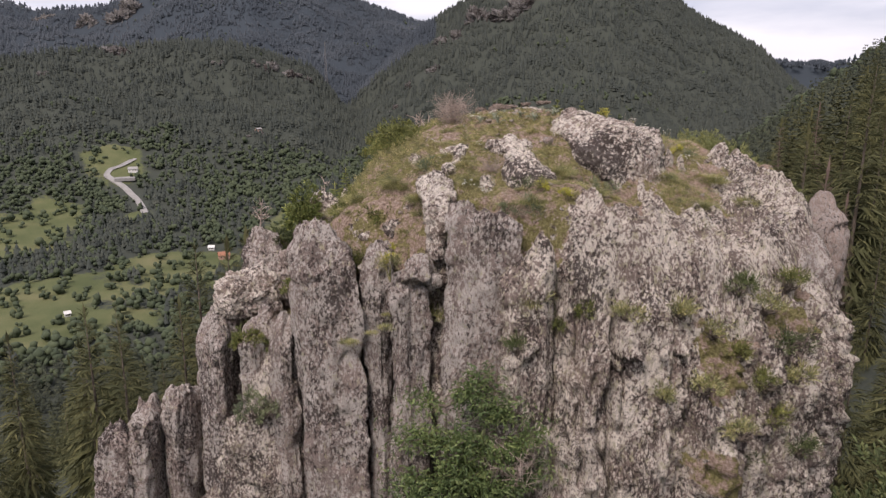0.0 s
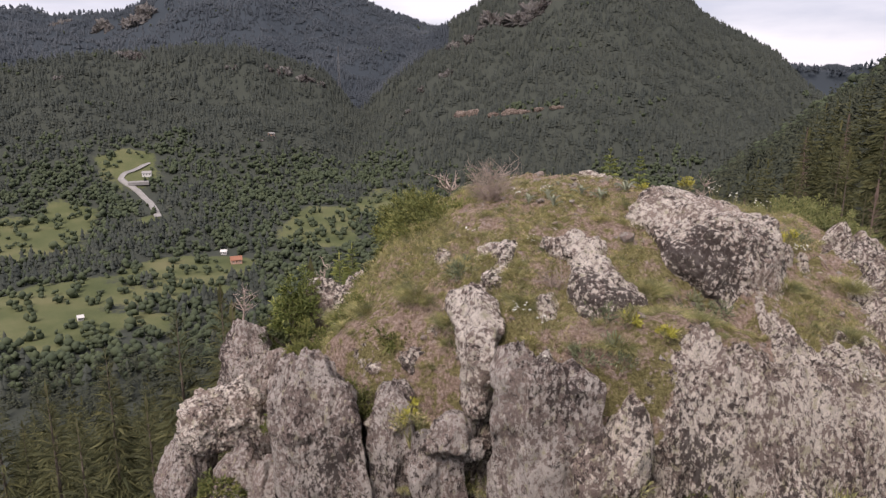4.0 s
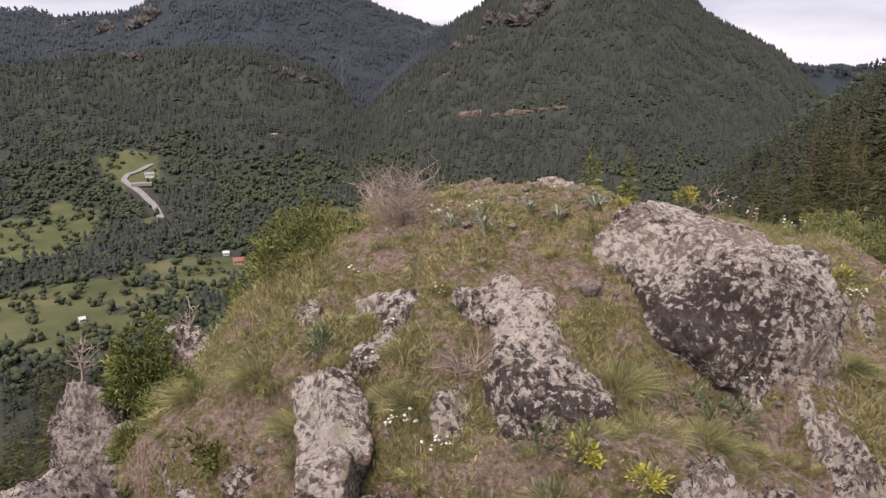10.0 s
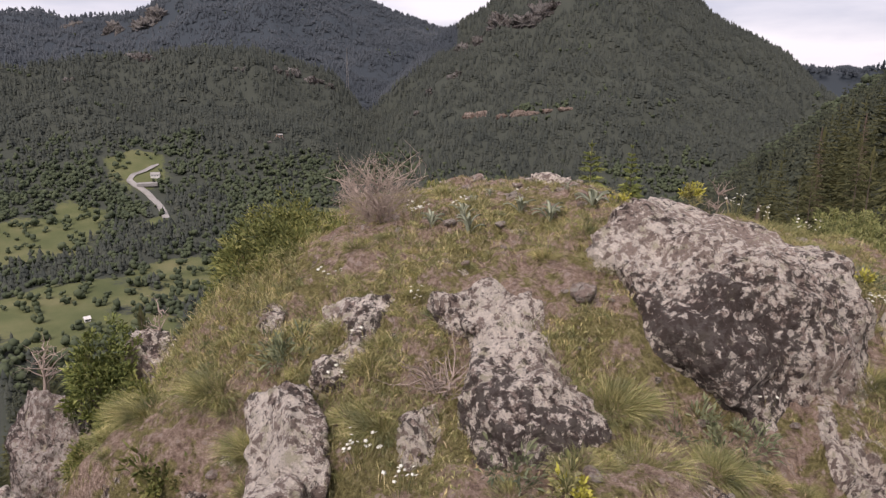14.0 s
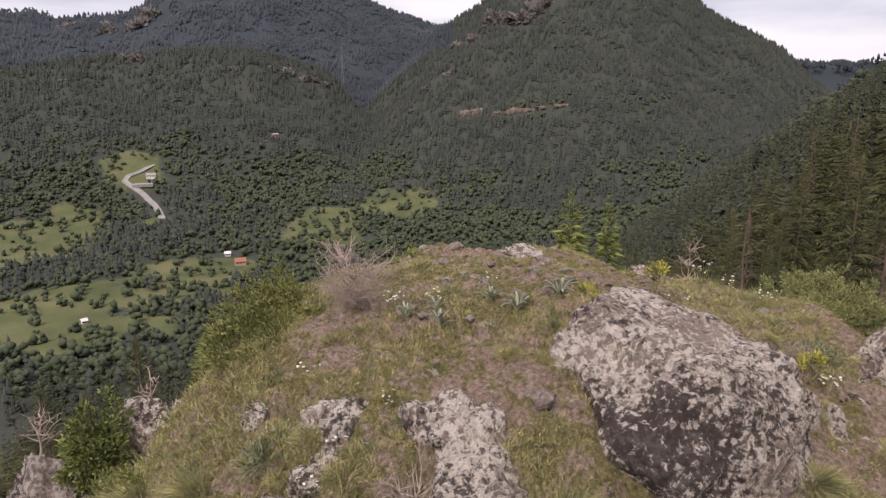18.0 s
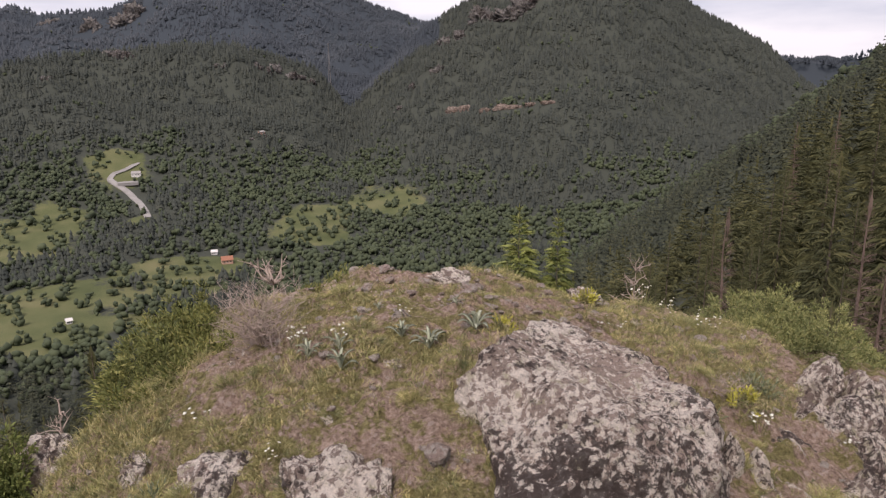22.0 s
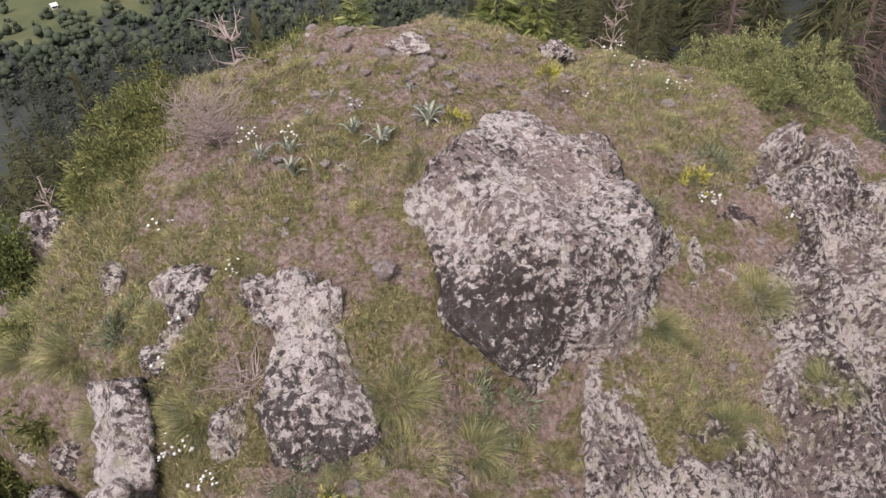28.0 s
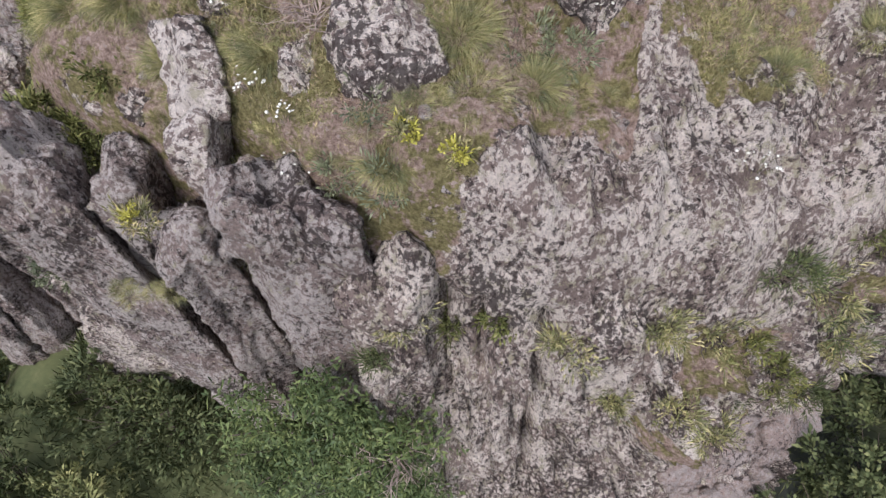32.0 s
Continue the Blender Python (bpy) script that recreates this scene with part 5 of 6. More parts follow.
# grass in tufts over the summit and its slopes
def grass_field(count, seed, lo, hi, height, width, per, want, spread=0.05):
    g = np.random.default_rng(seed)
    xy = np.stack([g.uniform(lo[0], hi[0], count), g.uniform(lo[1], hi[1], count)], -1)
    th = np.degrees(np.arctan2(xy[:, 1] - CY, xy[:, 0] - CX))
    s = np.hypot(xy[:, 0] - CX, xy[:, 1] - CY) / np.interp(th, TH, RIM, period=360)
    bare = bare_rock(xy[:, 0], xy[:, 1])
    lush = fbm(np.stack([xy[:, 0], xy[:, 1], 0 * s], -1) * 1.4, 3, 71)
    keep = (s < 0.99) & (bare < 0.45) & (g.uniform(0, 1, count) < want(xy[:, 0], xy[:, 1], lush))
    xy, lush = xy[keep], lush[keep]
    z = cap_height(xy[:, 0], xy[:, 1])
    n = len(xy)
    b = np.repeat(np.stack([xy[:, 0], xy[:, 1], z - 0.01], -1), per, 0)
    tall = np.repeat(height * (0.7 + 0.5 * np.clip(lush, -0.6, 1)) * g.uniform(0.6, 1.3, n), per)
    ang = g.uniform(0, 6.2832, n * per)
    lean = g.uniform(0.15, 1.0, n * per)
    b[:, :2] += g.normal(0, spread * 0.5, (n * per, 2))
    tip = b + np.stack([np.cos(ang) * lean * tall, np.sin(ang) * lean * tall, tall * g.uniform(0.5, 1.0, n * per)], -1)
    return blades(b, tip, width)


short = grass_field(42000, 3, (-3.8, 9.3), (5.6, 15.7), 0.048, 0.0022, 7, lambda x, y, l: np.clip(0.34 + 1.25 * l + 0.2 * smooth(0.8, -0.6, x), 0.02, 1) * (1 - 0.45 * smooth(11.2, 12.0, y) * smooth(0.0, 0.6, x)))
tagged(new("short_grass", mesh_from("short_grass", *short, M_GRASS, False)), "short olive-green grass on the summit turf", "grass", kind="stuff")
long = grass_field(12000, 4, (-4.0, 9.3), (5.4, 15.7), 0.105, 0.002, 14, lambda x, y, l: np.clip(0.25 + 0.9 * l + 0.3 * smooth(0.6, -1.5, x) + 0.25 * smooth(11.2, 10.2, y), 0.0, 1) * np.where((y > 11.6) & (x > 0.5), 0.25, 1.0), 0.10)
tagged(new("long_grass", mesh_from("long_grass", *long, M_GRASS2, False)), "long green grass on the crag's slopes", "grass", kind="stuff")
dry = grass_field(11000, 5, (-3.6, 9.3), (5.6, 15.6), 0.065, 0.002, 9, lambda x, y, l: np.clip(0.42 - 0.8 * l, 0.05, 1) * 0.7, 0.07)
tagged(new("dry_grass", mesh_from("dry_grass", *dry, M_DRY, False)), "dry straw-coloured grass and heath on the summit", "grass", kind="stuff")

tufts = grass_field(15000, 6, (-3.6, 9.4), (5.4, 15.4), 0.048, 0.0027, 28, lambda x, y, l: np.clip(0.3 + 1.2 * l + 0.4 * smooth(1.0, -0.5, x), 0.06, 1) * (1 - 0.5 * smooth(11.2, 12.0, y) * smooth(0.0, 0.6, x)), 0.045)
tagged(new("grass_tufts", mesh_from("grass_tufts", *tufts, M_TUFT, False)), "dense small green grass tufts over the turf", "grass", kind="stuff")

# rounded grass tussocks
g = np.random.default_rng(31)
for i, (x, y, r, h) in enumerate(((1.68, 10.55, 0.27, 0.24), (4.3, 11.55, 0.24, 0.28), (0.45, 10.5, 0.22, 0.16), (1.75, 10.15, 0.25, 0.16), (2.15, 10.3, 0.22, 0.14), (1.25, 9.75, 0.22, 0.16), (0.3, 9.95, 0.24, 0.16), (-0.3, 10.75, 0.25, 0.2), (3.4, 11.2, 0.22, 0.18), (-0.7, 11.2, 0.28, 0.22), (-1.3, 11.5, 0.3, 0.22), (3.85, 10.6, 0.18, 0.16), (4.6, 10.9, 0.2, 0.16), (-1.7, 12.3, 0.3, 0.22), (4.0, 13.9, 0.25, 0.25), (3.7, 14.4, 0.22, 0.2))):
    n = 2300
    r, h = r * 0.85, h * 0.5
    a, u = g.uniform(0, 6.28, n), np.sqrt(g.uniform(0, 1, n))
    b = np.stack([np.cos(a) * u * r * 0.7, np.sin(a) * u * r * 0.7, 0 * a - 0.03], -1)
    t = b + np.stack([np.cos(a) * u * r * 0.8, np.sin(a) * u * r * 0.8, h * (1.15 - 0.8 * u) * g.uniform(0.7, 1.2, n)], -1) + g.normal(0, 0.04, (n, 3))
    ob = new("grass_tussock", mesh_from("grass_tussock", *blades(b, t, 0.0012), M_TUFT, False))
    ob.location = (x, y, on_cap(x, y))
    tagged(ob, "rounded tussock of green grass", "grass tuft", "grass tussocks")

# lesser tussocks between the rocks
SEDGE = []
for i in range(7):
    n = 620
    a, u = g.uniform(0, 6.28, n), np.sqrt(g.uniform(0, 1, n))
    b = np.stack([np.cos(a) * u * 0.6, np.sin(a) * u * 0.6, 0 * a - 0.1], -1)
    t = b + np.stack([np.cos(a) * u * 0.55, np.sin(a) * u * 0.75, (1.2 - 0.85 * u) * g.uniform(0.5, 1.0, n)], -1) + g.normal(0, 0.16, (n, 3))
    SEDGE.append(mesh_from("grass_tussock", *blades(b, t, 0.010), (M_TUFT, M_GRASS2, M_TUFT)[i % 3], False))
done = 0
while done < 130:
    x, y = g.uniform(-2.2, 4.9), g.uniform(9.7, 14.6)
    if bare_rock(np.array([x]), np.array([y]))[0] > 0.35 or (y > 11.8 and x > 0.4 and g.uniform() < 0.75):
        continue
    ob = new("grass_tussock", SEDGE[done % 7])
    k = g.uniform(0.07, 0.17)
    ob.matrix_world = pose(x, y, on_cap(x, y), 0, 0, g.uniform(0, 360)) @ Matrix.Diagonal((k, k, k * g.uniform(0.4, 0.75), 1))
    tagged(ob, "small tussock of olive-green grass", "grass tuft", "grass tussocks")
    done += 1

# rosettes of grey-green leaves
def leaf_mesh():
    v, f = [], []
    for i, t in enumerate(np.linspace(0, 1, 7)):
        w = 0.028 * math.sin(math.pi * min(1, 0.12 + 0.88 * t)) ** 0.7 + 0.002
        z = 0.11 * math.sin(t * 2.2) + 0.01
        v += [(0.20 * t, -w, z), (0.20 * t, 0, z - 0.010), (0.20 * t, w, z), (0.20 * t, 0, z - 0.016)]
    for i in range(6):
        a = 4 * i
        f += [(a, a + 1, a + 5, a + 4), (a + 1, a + 2, a + 6, a + 5), (a + 2, a + 3, a + 7, a + 6), (a + 3, a, a + 4, a + 7)]
    return mesh_from("leaf", v, f, M_ROSETTE)


LEAF = leaf_mesh()
for i, (x, y, k, n) in enumerate(((0.63, 12.27, 0.9, 9), (0.87, 12.26, 0.85, 8), (0.91, 12.06, 1.0, 10), (1.32, 12.5, 0.9, 9), (1.54, 12.38, 1.05, 11), (1.9, 12.56, 1.15, 12), (5.1, 13.2, 1.3, 12), (0.95, 12.7, 0.5, 7), (1.75, 12.95, 0.5, 7), (1.1, 13.0, 0.45, 7))):
    ob = empty_thing("mullein_rosette", (x, y, on_cap(x, y)), "grey-green leaf rosette on the turf" if i != 6 else "dark green leaf rosette below the shrub", "plant", "leaf rosettes")
    for j in range(n):
        part("leaf", LEAF, ob, "", pose(0, 0, 0, 0, g.uniform(-45, 5), 360 * j / n + g.uniform(-15, 15)) @ Matrix.Diagonal((0.78 * k * g.uniform(0.7, 1.1), 0.5 * k, 0.75 * k, 1)))

# white flowers on thin stems
def head_mesh():
    v, f = [(0, 0, 0.004)], []
    for j in range(10):
        a = 6.2832 * j / 10
        k = 0.019 if j % 2 == 0 else 0.013
        v.append((k * math.cos(a), k * math.sin(a), 0.0))
    v.append((0, 0, -0.005))
    for j in range(10):
        f += [(0, 1 + j, 1 + (j + 1) % 10), (11, 1 + (j + 1) % 10, 1 + j)]
    return mesh_from("flower_head", v, f, M_PETAL)


HEAD = head_mesh()
for i, (x, y, r, n, h) in enumerate(((0.36, 10.25, 0.11, 16, 0.16), (0.58, 10.05, 0.09, 12, 0.14), (0.62, 9.88, 0.17, 22, 0.12), (4.12, 12.38, 0.09, 20, 0.14), (2.75, 10.98, 0.10, 9, 0.12), (2.6, 10.8, 0.08, 7, 0.1), (0.5, 12.42, 0.14, 18, 0.14), (0.86, 12.4, 0.08, 9, 0.14), (3.63, 14.15, 0.1, 16, 0.2), (3.86, 13.92, 0.1, 14, 0.2), (4.15, 13.72, 0.13, 16, 0.2), (3.6, 9.9, 0.16, 22, 0.1), (0.55, 11.35, 0.08, 8, 0.1), (0.15, 10.8, 0.1, 8, 0.1), (-0.1, 11.9, 0.12, 8, 0.1), (0.35, 10.0, 0.05, 6, 0.12), (4.8, 12.3, 0.06, 6, 0.12), (3.2, 13.6, 0.15, 9, 0.1), (1.35, 12.68, 0.1, 6, 0.1), (0.3, 11.0, 0.1, 6, 0.1))):
    ob = empty_thing("white_flowers", (x, y, on_cap(x, y)), "cluster of small white flowers on thin stems", "flowers", "white flower clusters")
    stems = []
    for j in range(n):
        a, u = g.uniform(0, 6.28), r * math.sqrt(g.uniform(0, 1))
        hx, hy, hz = u * math.cos(a), u * math.sin(a), h * g.uniform(0.6, 1.2)
        stems.append([(hx * 0.4, hy * 0.4, -0.03, 0.002), (hx * 0.8, hy * 0.8, hz * 0.6, 0.0018), (hx, hy, hz, 0.0015)])
        part("flower_head", HEAD, ob, "", pose(hx, hy, hz, g.uniform(-30, 30), g.uniform(-30, 30), 0) @ Matrix.Scale(g.uniform(0.5, 0.9), 4))
    part("stem", mesh_from("stem", *tubes(stems, 3), M_GRASS2), ob)

# yellow-green flowering plants
for i, (x, y, z, r, h, n) in enumerate(((1.66, 9.72, on_cap(1.66, 9.72), 0.07, 0.11, 260), (1.36, 9.82, on_cap(1.36, 9.82), 0.08, 0.10, 260), (-0.72, 9.85, 11.05, 0.13, 0.34, 520), (4.0, 12.5, 12.38, 0.13, 0.18, 300), (2.1, 12.56, 13.0, 0.11, 0.16, 240), (2.9, 13.3, 13.0, 0.09, 0.12, 160))):
    ob = empty_thing("yellow_plant", (x, y, z), "yellow-flowering leafy plant on the rock" if i < 3 else "small yellowish leafy plant", "plant", "yellow plants")
    part("stem", mesh_from("stem", *bush_stems(r, h, 10, 900 + i, 0.006), M_GRASS2), ob)
    part("leafage", mesh_from("leafage", *tufty(r, h, n, 910 + i, 0.06 if i == 2 else 0.035, 0.006, 0.8), M_GRASS2, False), ob)
    part("blossom", mesh_from("blossom", *tufty(r * 0.9, h * 1.25, n // 10 if i < 3 else n // 12, 920 + i, 0.03, 0.007, 1.2), M_YELLOW, False), ob, "bright yellow blossom")

# small herbs with blue-grey leaves
for i, (x, y) in enumerate(((1.25, 9.65), (0.95, 9.75), (2.35, 10.6), (1.1, 10.05), (3.5, 12.2), (0.8, 9.6), (4.3, 12.9), (-0.2, 11.1), (2.1, 10.55))):
    ob = new("grey_herb", mesh_from("grey_herb", *tufty(0.17, 0.12, 420, 940 + i, 0.05, 0.006, 0.7), M_HERB, False))
    ob.location = (x, y, on_cap(x, y) - 0.02)
    tagged(ob, "low cushion of blue-green herb leaves", "plant", "herb cushions", "stuff")


# juniper shrubs: x, y, z, radius, height, sprays
def shrub(at, r, h, n, seed, mat, label, name="juniper_shrub", length=0.042, width=0.0065, group="juniper shrubs", lean=0.5, squash=1.0):
    ob = empty_thing(name, at, label, "shrub", group, seed * 37 % 360)
    ob.scale = (1, squash, 1)
    part("stem", mesh_from("stem", *bush_stems(r, h, 22, seed, 0.018), M_BARK), ob)
    part("foliage", mesh_from("foliage", *tufty(r, h, n, seed, length, width, lean, 9), mat, False), ob)
    return ob


for i, (x, y, z, r, h, n) in enumerate(((-0.42, 12.75, 12.1, 0.56, 0.62, 3000), (-0.75, 13.7, 11.7, 0.6, 0.9, 2800), (-0.3, 13.3, 12.2, 0.5, 0.5, 1800), (-0.9, 14.6, 11.75, 0.5, 1.25, 2800), (-1.12, 11.6, 11.5, 0.42, 0.62, 1800), (-1.5, 10.85, 11.0, 0.38, 0.35, 1500), (-2.2, 12.6, 10.9, 0.45, 0.45, 1500), (0.5, 14.2, 12.7, 0.55, 0.45, 1800), (0.2, 15.3, 12.2, 0.6, 0.7, 1800), (-1.4, 13.2, 11.3, 0.5, 0.7, 1600))):
    z, n, h = (on_cap(x, y) - 0.38 if x > -1.0 and y < 14.5 else min(z - 0.1, on_cap(x, y) + 0.1)), n * 6, h * 0.72
    shrub((x, y, z), r, h, n, 700 + i, M_JUNIPER, "yellow-green juniper shrub on the grassy edge")
for i, (x, y, z, r, h, n) in enumerate(((5.0, 14.4, 12.0, 0.85, 0.72, 6000), (5.9, 14.9, 11.6, 1.0, 0.9, 3800), (6.3, 14.0, 11.1, 0.7, 0.8, 2200), (5.6, 14.1, 11.7, 0.7, 0.7, 2200))):
    shrub((x, y, z - 0.12), r, h * 0.85, n * 6, 720 + i, M_JUNIPER2, "broad spreading green shrub at the summit edge", "broad_shrub", 0.034, 0.0055, "spreading shrubs", 0.8)
for i, (x, y, z, r, h, n, mat) in enumerate(((4.85, 10.75, 10.75, 0.3, 0.42, 1300, M_JUNIPER), (4.45, 10.6, 10.7, 0.26, 0.26, 1000, M_GREENBUSH), (-3.1, 14.2, 10.0, 0.42, 0.7, 1800, M_JUNIPER), (-2.9, 13.9, 10.4, 0.35, 0.45, 1300, M_GREENBUSH), (-2.3, 11.35, 10.2, 0.3, 0.32, 1000, M_JUNIPER), (-3.2, 11.3, 9.3, 0.25, 0.3, 700, M_JUNIPER), (4.3, 9.75, 9.7, 0.25, 0.25, 600, M_GREENBUSH), (2.0, 9.3, 10.6, 0.16, 0.2, 400, M_JUNIPER), (-3.0, 10.9, 8.3, 0.3, 0.4, 800, M_HERB), (-2.55, 13.2, 10.85, 0.3, 0.75, 2600, M_YOUNG), (-1.35, 12.9, 11.3, 0.38, 0.7, 2200, M_JUNIPER), (-1.95, 10.95, 10.95, 0.32, 0.22, 900, M_JUNIPER), (-0.9, 11.0, 11.55, 0.28, 0.2, 700, M_JUNIPER), (3.7, 9.75, 9.5, 0.3, 0.3, 700, M_JUNIPER), (4.6, 10.2, 9.2, 0.32, 0.3, 700, M_JUNIPER), (4.15, 10.05, 10.2, 0.24, 0.25, 600, M_GREENBUSH), (4.95, 10.5, 8.4, 0.3, 0.25, 600, M_JUNIPER), (3.1, 9.55, 10.4, 0.2, 0.2, 500, M_JUNIPER))):
    shrub((x, y, z), r, h, n * 3, 740 + i, mat, "small green bush growing from the rock", "rock_bush", 0.045, 0.010, "bushes on the rock")
# plants on the ledges of the south face
for i, (x, z, r) in enumerate(((3.6, 10.5, 0.26), (4.0, 10.1, 0.22), (4.4, 10.75, 0.3), (4.7, 10.2, 0.24), (3.9, 9.3, 0.2), (4.5, 9.2, 0.26), (4.9, 9.8, 0.2), (4.2, 8.5, 0.24), (2.4, 10.8, 0.14), (1.55, 10.5, 0.16), (3.15, 10.8, 0.16), (5.0, 8.7, 0.22), (2.9, 9.7, 0.14), (4.75, 11.0, 0.24), (1.2, 10.9, 0.2), (1.0, 10.3, 0.16), (-0.1, 10.4, 0.16), (-1.1, 9.6, 0.14), (-2.2, 9.5, 0.16), (4.0, 11.0, 0.2), (3.4, 9.9, 0.16), (4.35, 9.75, 0.22))):
    y = on_wall(x, z) - 0.04
    r = r * (0.8 if i % 2 else 1.0)
    shrub((x, y, z - 0.06), r, r * (0.9 if i % 2 else 0.5), 800, 1100 + i, (M_TUFT, M_JUNIPER, M_TUFT, M_GREENBUSH)[i % 4], ("olive-green grass tuft on a cliff ledge", "small green bush on a cliff ledge")[i % 2], ("ledge_grass", "rock_bush")[i % 2], 0.06, 0.006, ("grass on the ledges", "bushes on the rock")[i % 2], 0.7)
# rough grass below the cliff
gr = np.random.default_rng(77)
q = np.stack([gr.normal(0.5, 5.0, 60000), np.minimum(10.5, gr.normal(6.0, 3.2, 60000))], -1)
zq = land(q[:, 0], q[:, 1])
b = np.stack([q[:, 0], q[:, 1], zq - 0.02], -1)
rough_grass = blades(b, b + gr.normal(0, 0.1, b.shape) + np.array([0, 0, 0.2]), 0.010)
tagged(new("rough_grass", mesh_from("rough_grass", *rough_grass, M_GREENBUSH, False)), "rough green grass and herbs below the cliff", "grass", kind="stuff")
# undergrowth at the foot of the cliff
for i in range(80):
    x, y = g.uniform(-10, 8), g.uniform(3.0, 11.0)
    if x > -2.6 and y > 8.0:
        continue
    z = float(land(np.array([x]), np.array([y]))[0])
    shrub((x, y, z - 0.1), g.uniform(0.7, 1.3), g.uniform(0.8, 1.9), 3000, 760 + i, M_GREENBUSH if i % 3 else M_JUNIPER2, "dull green thicket at the cliff foot", "thicket", 0.10, 0.022, "thickets below the cliff")
for i, (x, y) in enumerate(((7.8, 9.0), (8.4, 10.5), (7.6, 7.4), (9.0, 8.2), (8.2, 12.0), (8.6, 6.0), (6.9, 8.2), (7.2, 6.4), (7.4, 10.4), (6.6, 5.2))):
    z = float(land(np.array([x]), np.array([y]))[0])
    shrub((x, y, z - 0.1), 1.3, 2.8, 5000, 790 + i, M_GREENBUSH, "dark green thicket below the east wall", "thicket", 0.10, 0.024, "thickets below the cliff")

# two young spruces on the back edge, and saplings at the west edge
YOUNG = mesh_from("crown", *blades(*spruce_crown(26, 13, 8, 0.30, 99, 0.085, 0.05)), M_YOUNG, False)
for x, y, top, h, w in ((2.7, 17.2, 13.27, 2.5, 0.95), (3.22, 16.95, 13.27, 2.4, 0.62), (2.45, 16.7, 12.5, 1.6, 0.9), (-1.95, 14.5, 11.98, 1.7, 0.85), (3.6, 16.5, 12.3, 1.2, 1.0), (-2.4, 15.9, 11.5, 2.6, 0.9), (-0.9, 15.1, 12.3, 2.0, 0.9), (-1.1, 14.4, 12.1, 1.6, 0.9), (-0.75, 20.1, 10.9, 4.0, 1.1), (-0.1, 23, 10.7, 5.0, 1.2), (1.2, 21, 10.5, 4.0, 1.2)):
    spruce((x, y, top - h), h, x * 50, 0, "young light-green spruce at the summit edge", "young spruces", w, YOUNG)


# dead bush and dead little trees
def dead_tree(name, at, h, spread, count, seed, label, thick=0.02, bushy=False):
    gg = np.random.default_rng(seed)
    ob = empty_thing(name, at, label, "dead wood", "dead bushes")
    trunk, limbs, twigs = [], [], []
    for k in range(6 if bushy else 1):
        a, u = gg.uniform(0, 6.28), (gg.uniform(0.2, 0.6) * spread if bushy else 0.08)
        trunk.append([(u * math.cos(a) * t, u * math.sin(a) * t + 0.02 * math.sin(7 * t), -0.05 + h * t * (0.6 if bushy else 1), thick * (1.1 - t)) for t in np.linspace(0, 1, 6)])
    for k in range(count):
        src = trunk[gg.integers(0, len(trunk))]
        t = gg.uniform(0.1, 1)
        o = np.array(src[min(5, int(t * 5.99))][:3])
        a = gg.uniform(0, 6.28)
        d = np.array([math.cos(a), math.sin(a), gg.uniform(0.0, 1.1)]) * spread * gg.uniform(0.35, 1.0) * (1.15 - 0.6 * t)
        mid = o + d * 0.5 + gg.normal(0, 0.05 * spread, 3)
        end = o + d + gg.normal(0, 0.09 * spread, 3)
        limbs.append([(*o, thick * 0.45), (*mid, thick * 0.3), (*end, thick * 0.12)])
        for q in range(4):
            s = gg.uniform(0.3, 1)
            b = mid + (end - mid) * s
            twigs.append([(*b, thick * 0.18), (*(b + gg.normal(0, 0.16 * spread, 3) + (0, 0, 0.05 * spread)), thick * 0.07)])
    part("trunk", mesh_from("trunk", *tubes(trunk, 6), M_GREYWOOD), ob)
    part("branchwork", mesh_from("branchwork", *tubes(limbs, 4), M_GREYWOOD), ob)
    part("twigwork", mesh_from("twigwork", *tubes(twigs, 3), M_GREYWOOD), ob)
    return ob


dead_tree("dead_bush", (0.2, 12.62, on_cap(0.2, 12.62) - 0.08), 0.72, 0.42, 200, 1, "tangled grey dead bush at the summit edge", 0.009, True)
dead_tree("dead_tree", (-0.36, 15.1, 11.5), 1.25, 0.42, 46, 2, "small bare grey dead tree behind the shrubs", 0.04)
dead_tree("dead_tree", (3.86, 15.4, 11.95), 0.85, 0.3, 40, 3, "small bare dead tree on the back edge", 0.018)
dead_tree("dead_tree", (-3.55, 13.75, 10.9), 0.5, 0.3, 22, 4, "bare twigs above the pinnacle", 0.02)
dead_tree("dead_tree", (-2.3, 13.9, 11.3), 0.5, 0.3, 12, 5, "bare crooked twigs above the rock teeth", 0.02)
dead_tree("dead_tree", (2.0, 15.9, 12.0), 0.6, 0.2, 18, 6, "thin bare twigs on the back edge", 0.02)
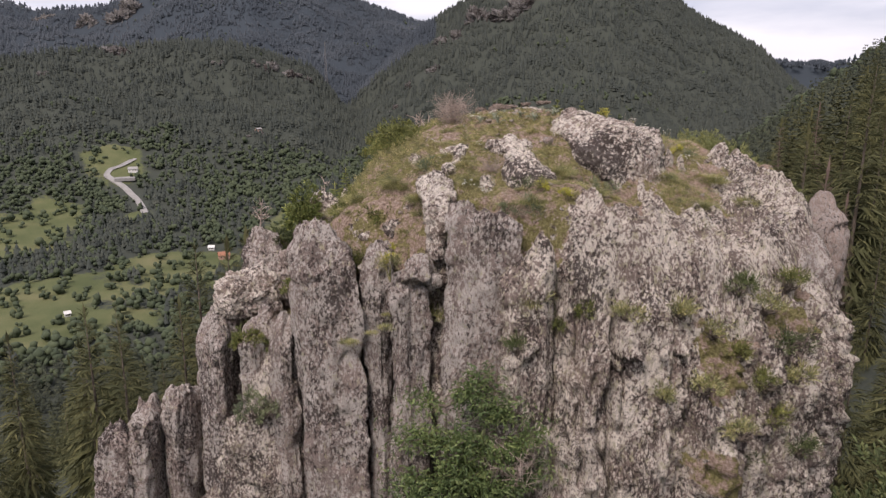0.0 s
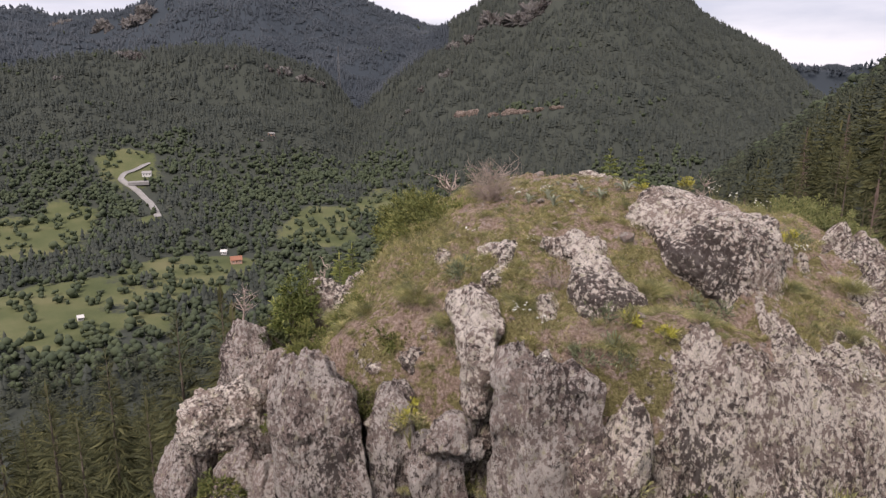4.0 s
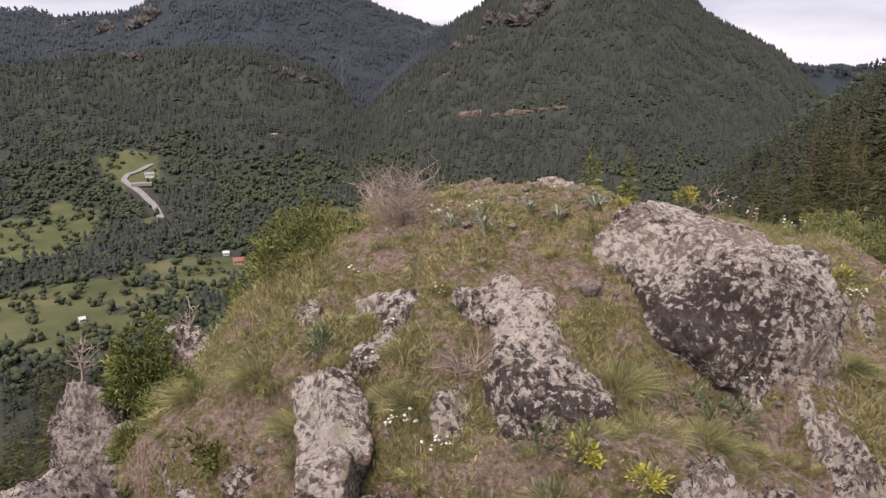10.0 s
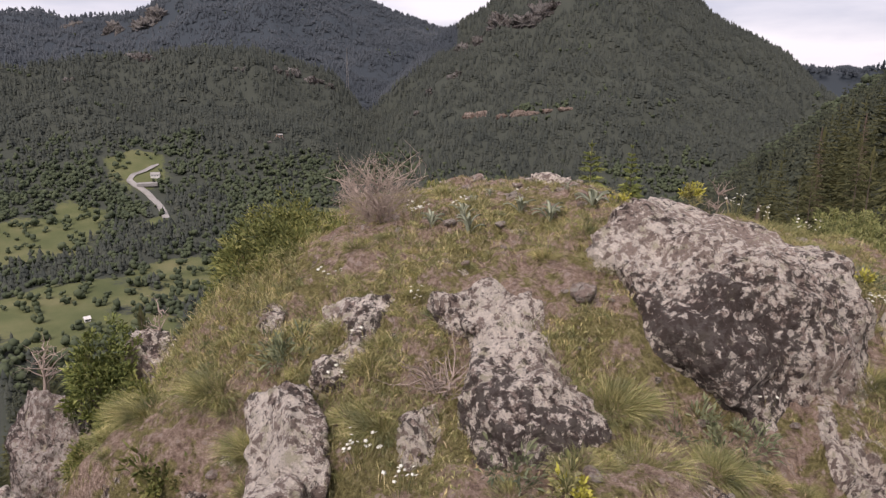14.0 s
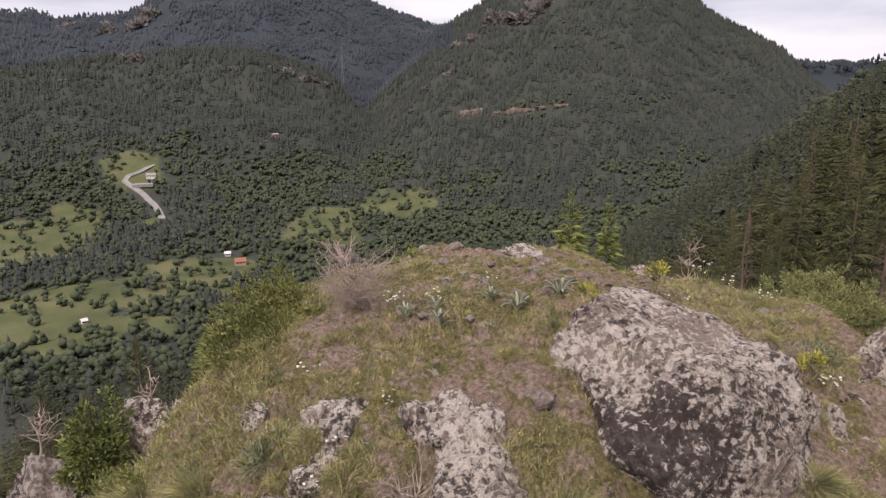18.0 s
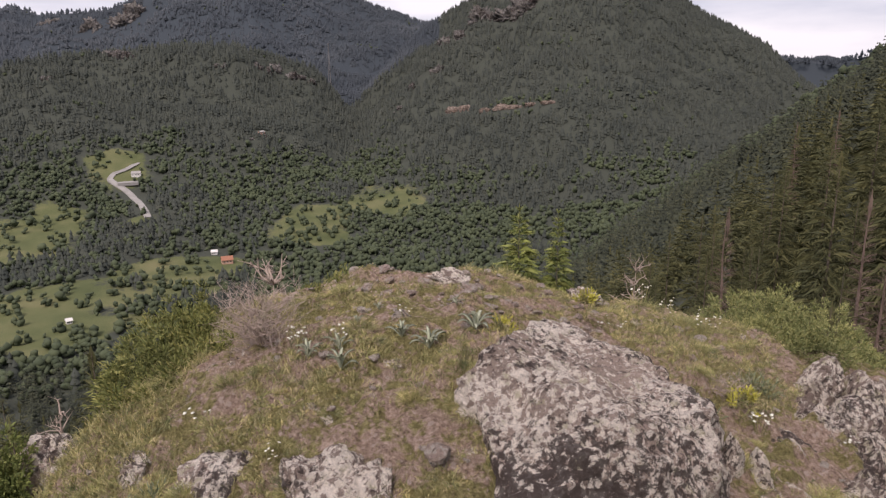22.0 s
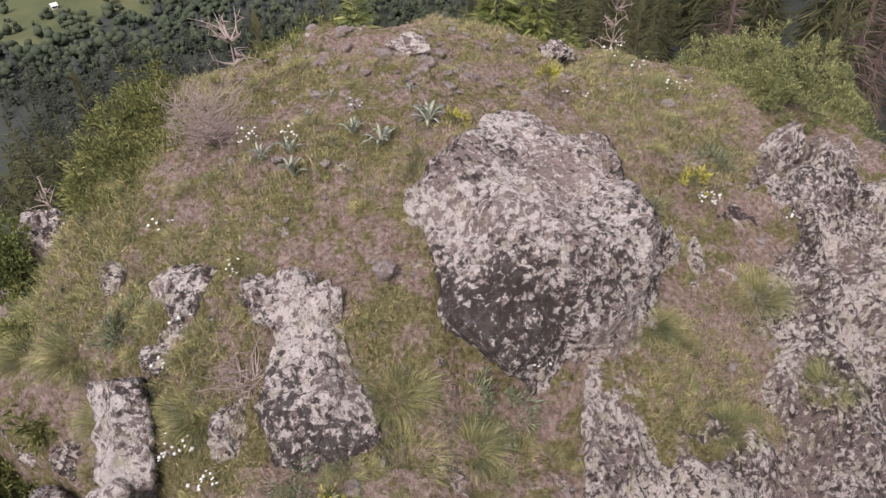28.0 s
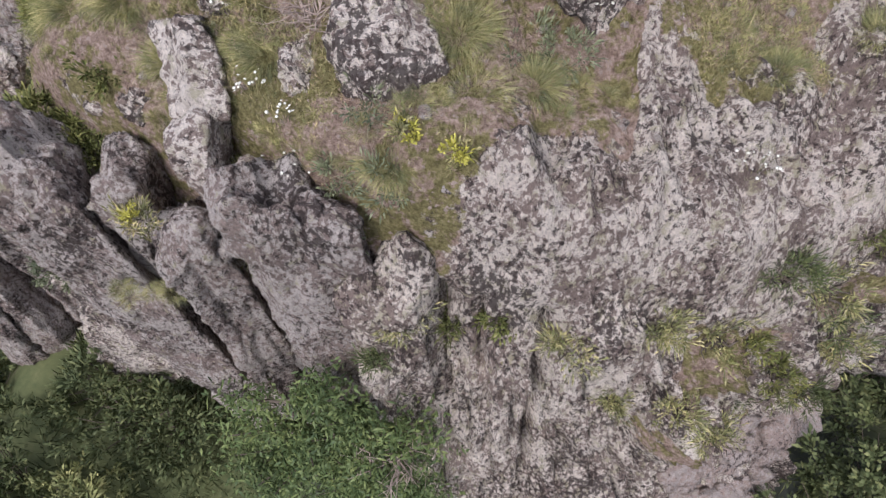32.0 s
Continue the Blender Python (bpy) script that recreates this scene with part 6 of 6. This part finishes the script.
dead_tree("dead_bush", (1.0, 8.75, 8.5), 0.9, 0.55, 60, 7, "bare grey twigs below the cliff lip", 0.02, True)
dead_tree("dead_bush", (0.75, 10.6, on_cap(0.75, 10.6)), 0.3, 0.3, 40, 8, "low dry brown shrub between the rocks", 0.012, True)
dead_tree("dead_bush", (3.95, 12.75, on_cap(3.95, 12.75)), 0.16, 0.25, 60, 9, "low reddish dry heath at the east edge", 0.01, True)


# leafy ash tree against the cliff
def ash_tree(base, top, seed):
    gg = np.random.default_rng(seed)
    ob = empty_thing("ash_tree", base, "leafy green ash tree growing against the cliff", "tree")
    h = top - base[2]
    trunk = [(0.05 * math.sin(3 * t), 0.25 * t * t, h * 0.9 * t - 0.2, 0.075 * (1.1 - t)) for t in np.linspace(0, 1, 9)]
    part("trunk", mesh_from("trunk", *tubes([trunk], 8), M_BARK), ob)
    limbs, B, T = [], [], []
    for k in range(34):
        t = gg.uniform(0.28, 1.0)
        o = np.array(trunk[min(8, int(t * 8.99))][:3])
        a = gg.uniform(0, 6.28)
        L = gg.uniform(0.55, 1.0) * (1.15 - 0.55 * t)
        d = np.array([math.cos(a) * 1.05, math.sin(a) * 0.8, gg.uniform(0.3, 0.9)]) * L
        if (o + d)[1] > 0.45:
            d[1] *= -0.5
        mid = o + d * 0.55 + (0, 0, -0.03)
        limbs.append([(*o, 0.022), (*mid, 0.014), (*(o + d), 0.005)])
        n = 190
        s = gg.uniform(0.25, 1.08, n)[:, None]
        c = o + d * s + gg.normal(0, 0.085, (n, 3)) * (0.4 + s)
        for q in range(2):
            B.append(c)
            T.append(c + gg.normal(0, 1, (n, 3)) * (0.042, 0.042, 0.03) + (0, -0.01, -0.015))
    part("limbwork", mesh_from("limbwork", *tubes(limbs, 5), M_BARK), ob)
    part("leafage", mesh_from("leafage", *blades(np.concatenate(B), np.concatenate(T), 0.012), M_ASH, False), ob)
    return ob


ash_tree((0.05, 8.75, 5.0), 10.2, 1)
ash_tree((0.72, 8.7, 5.2), 10.05, 2)
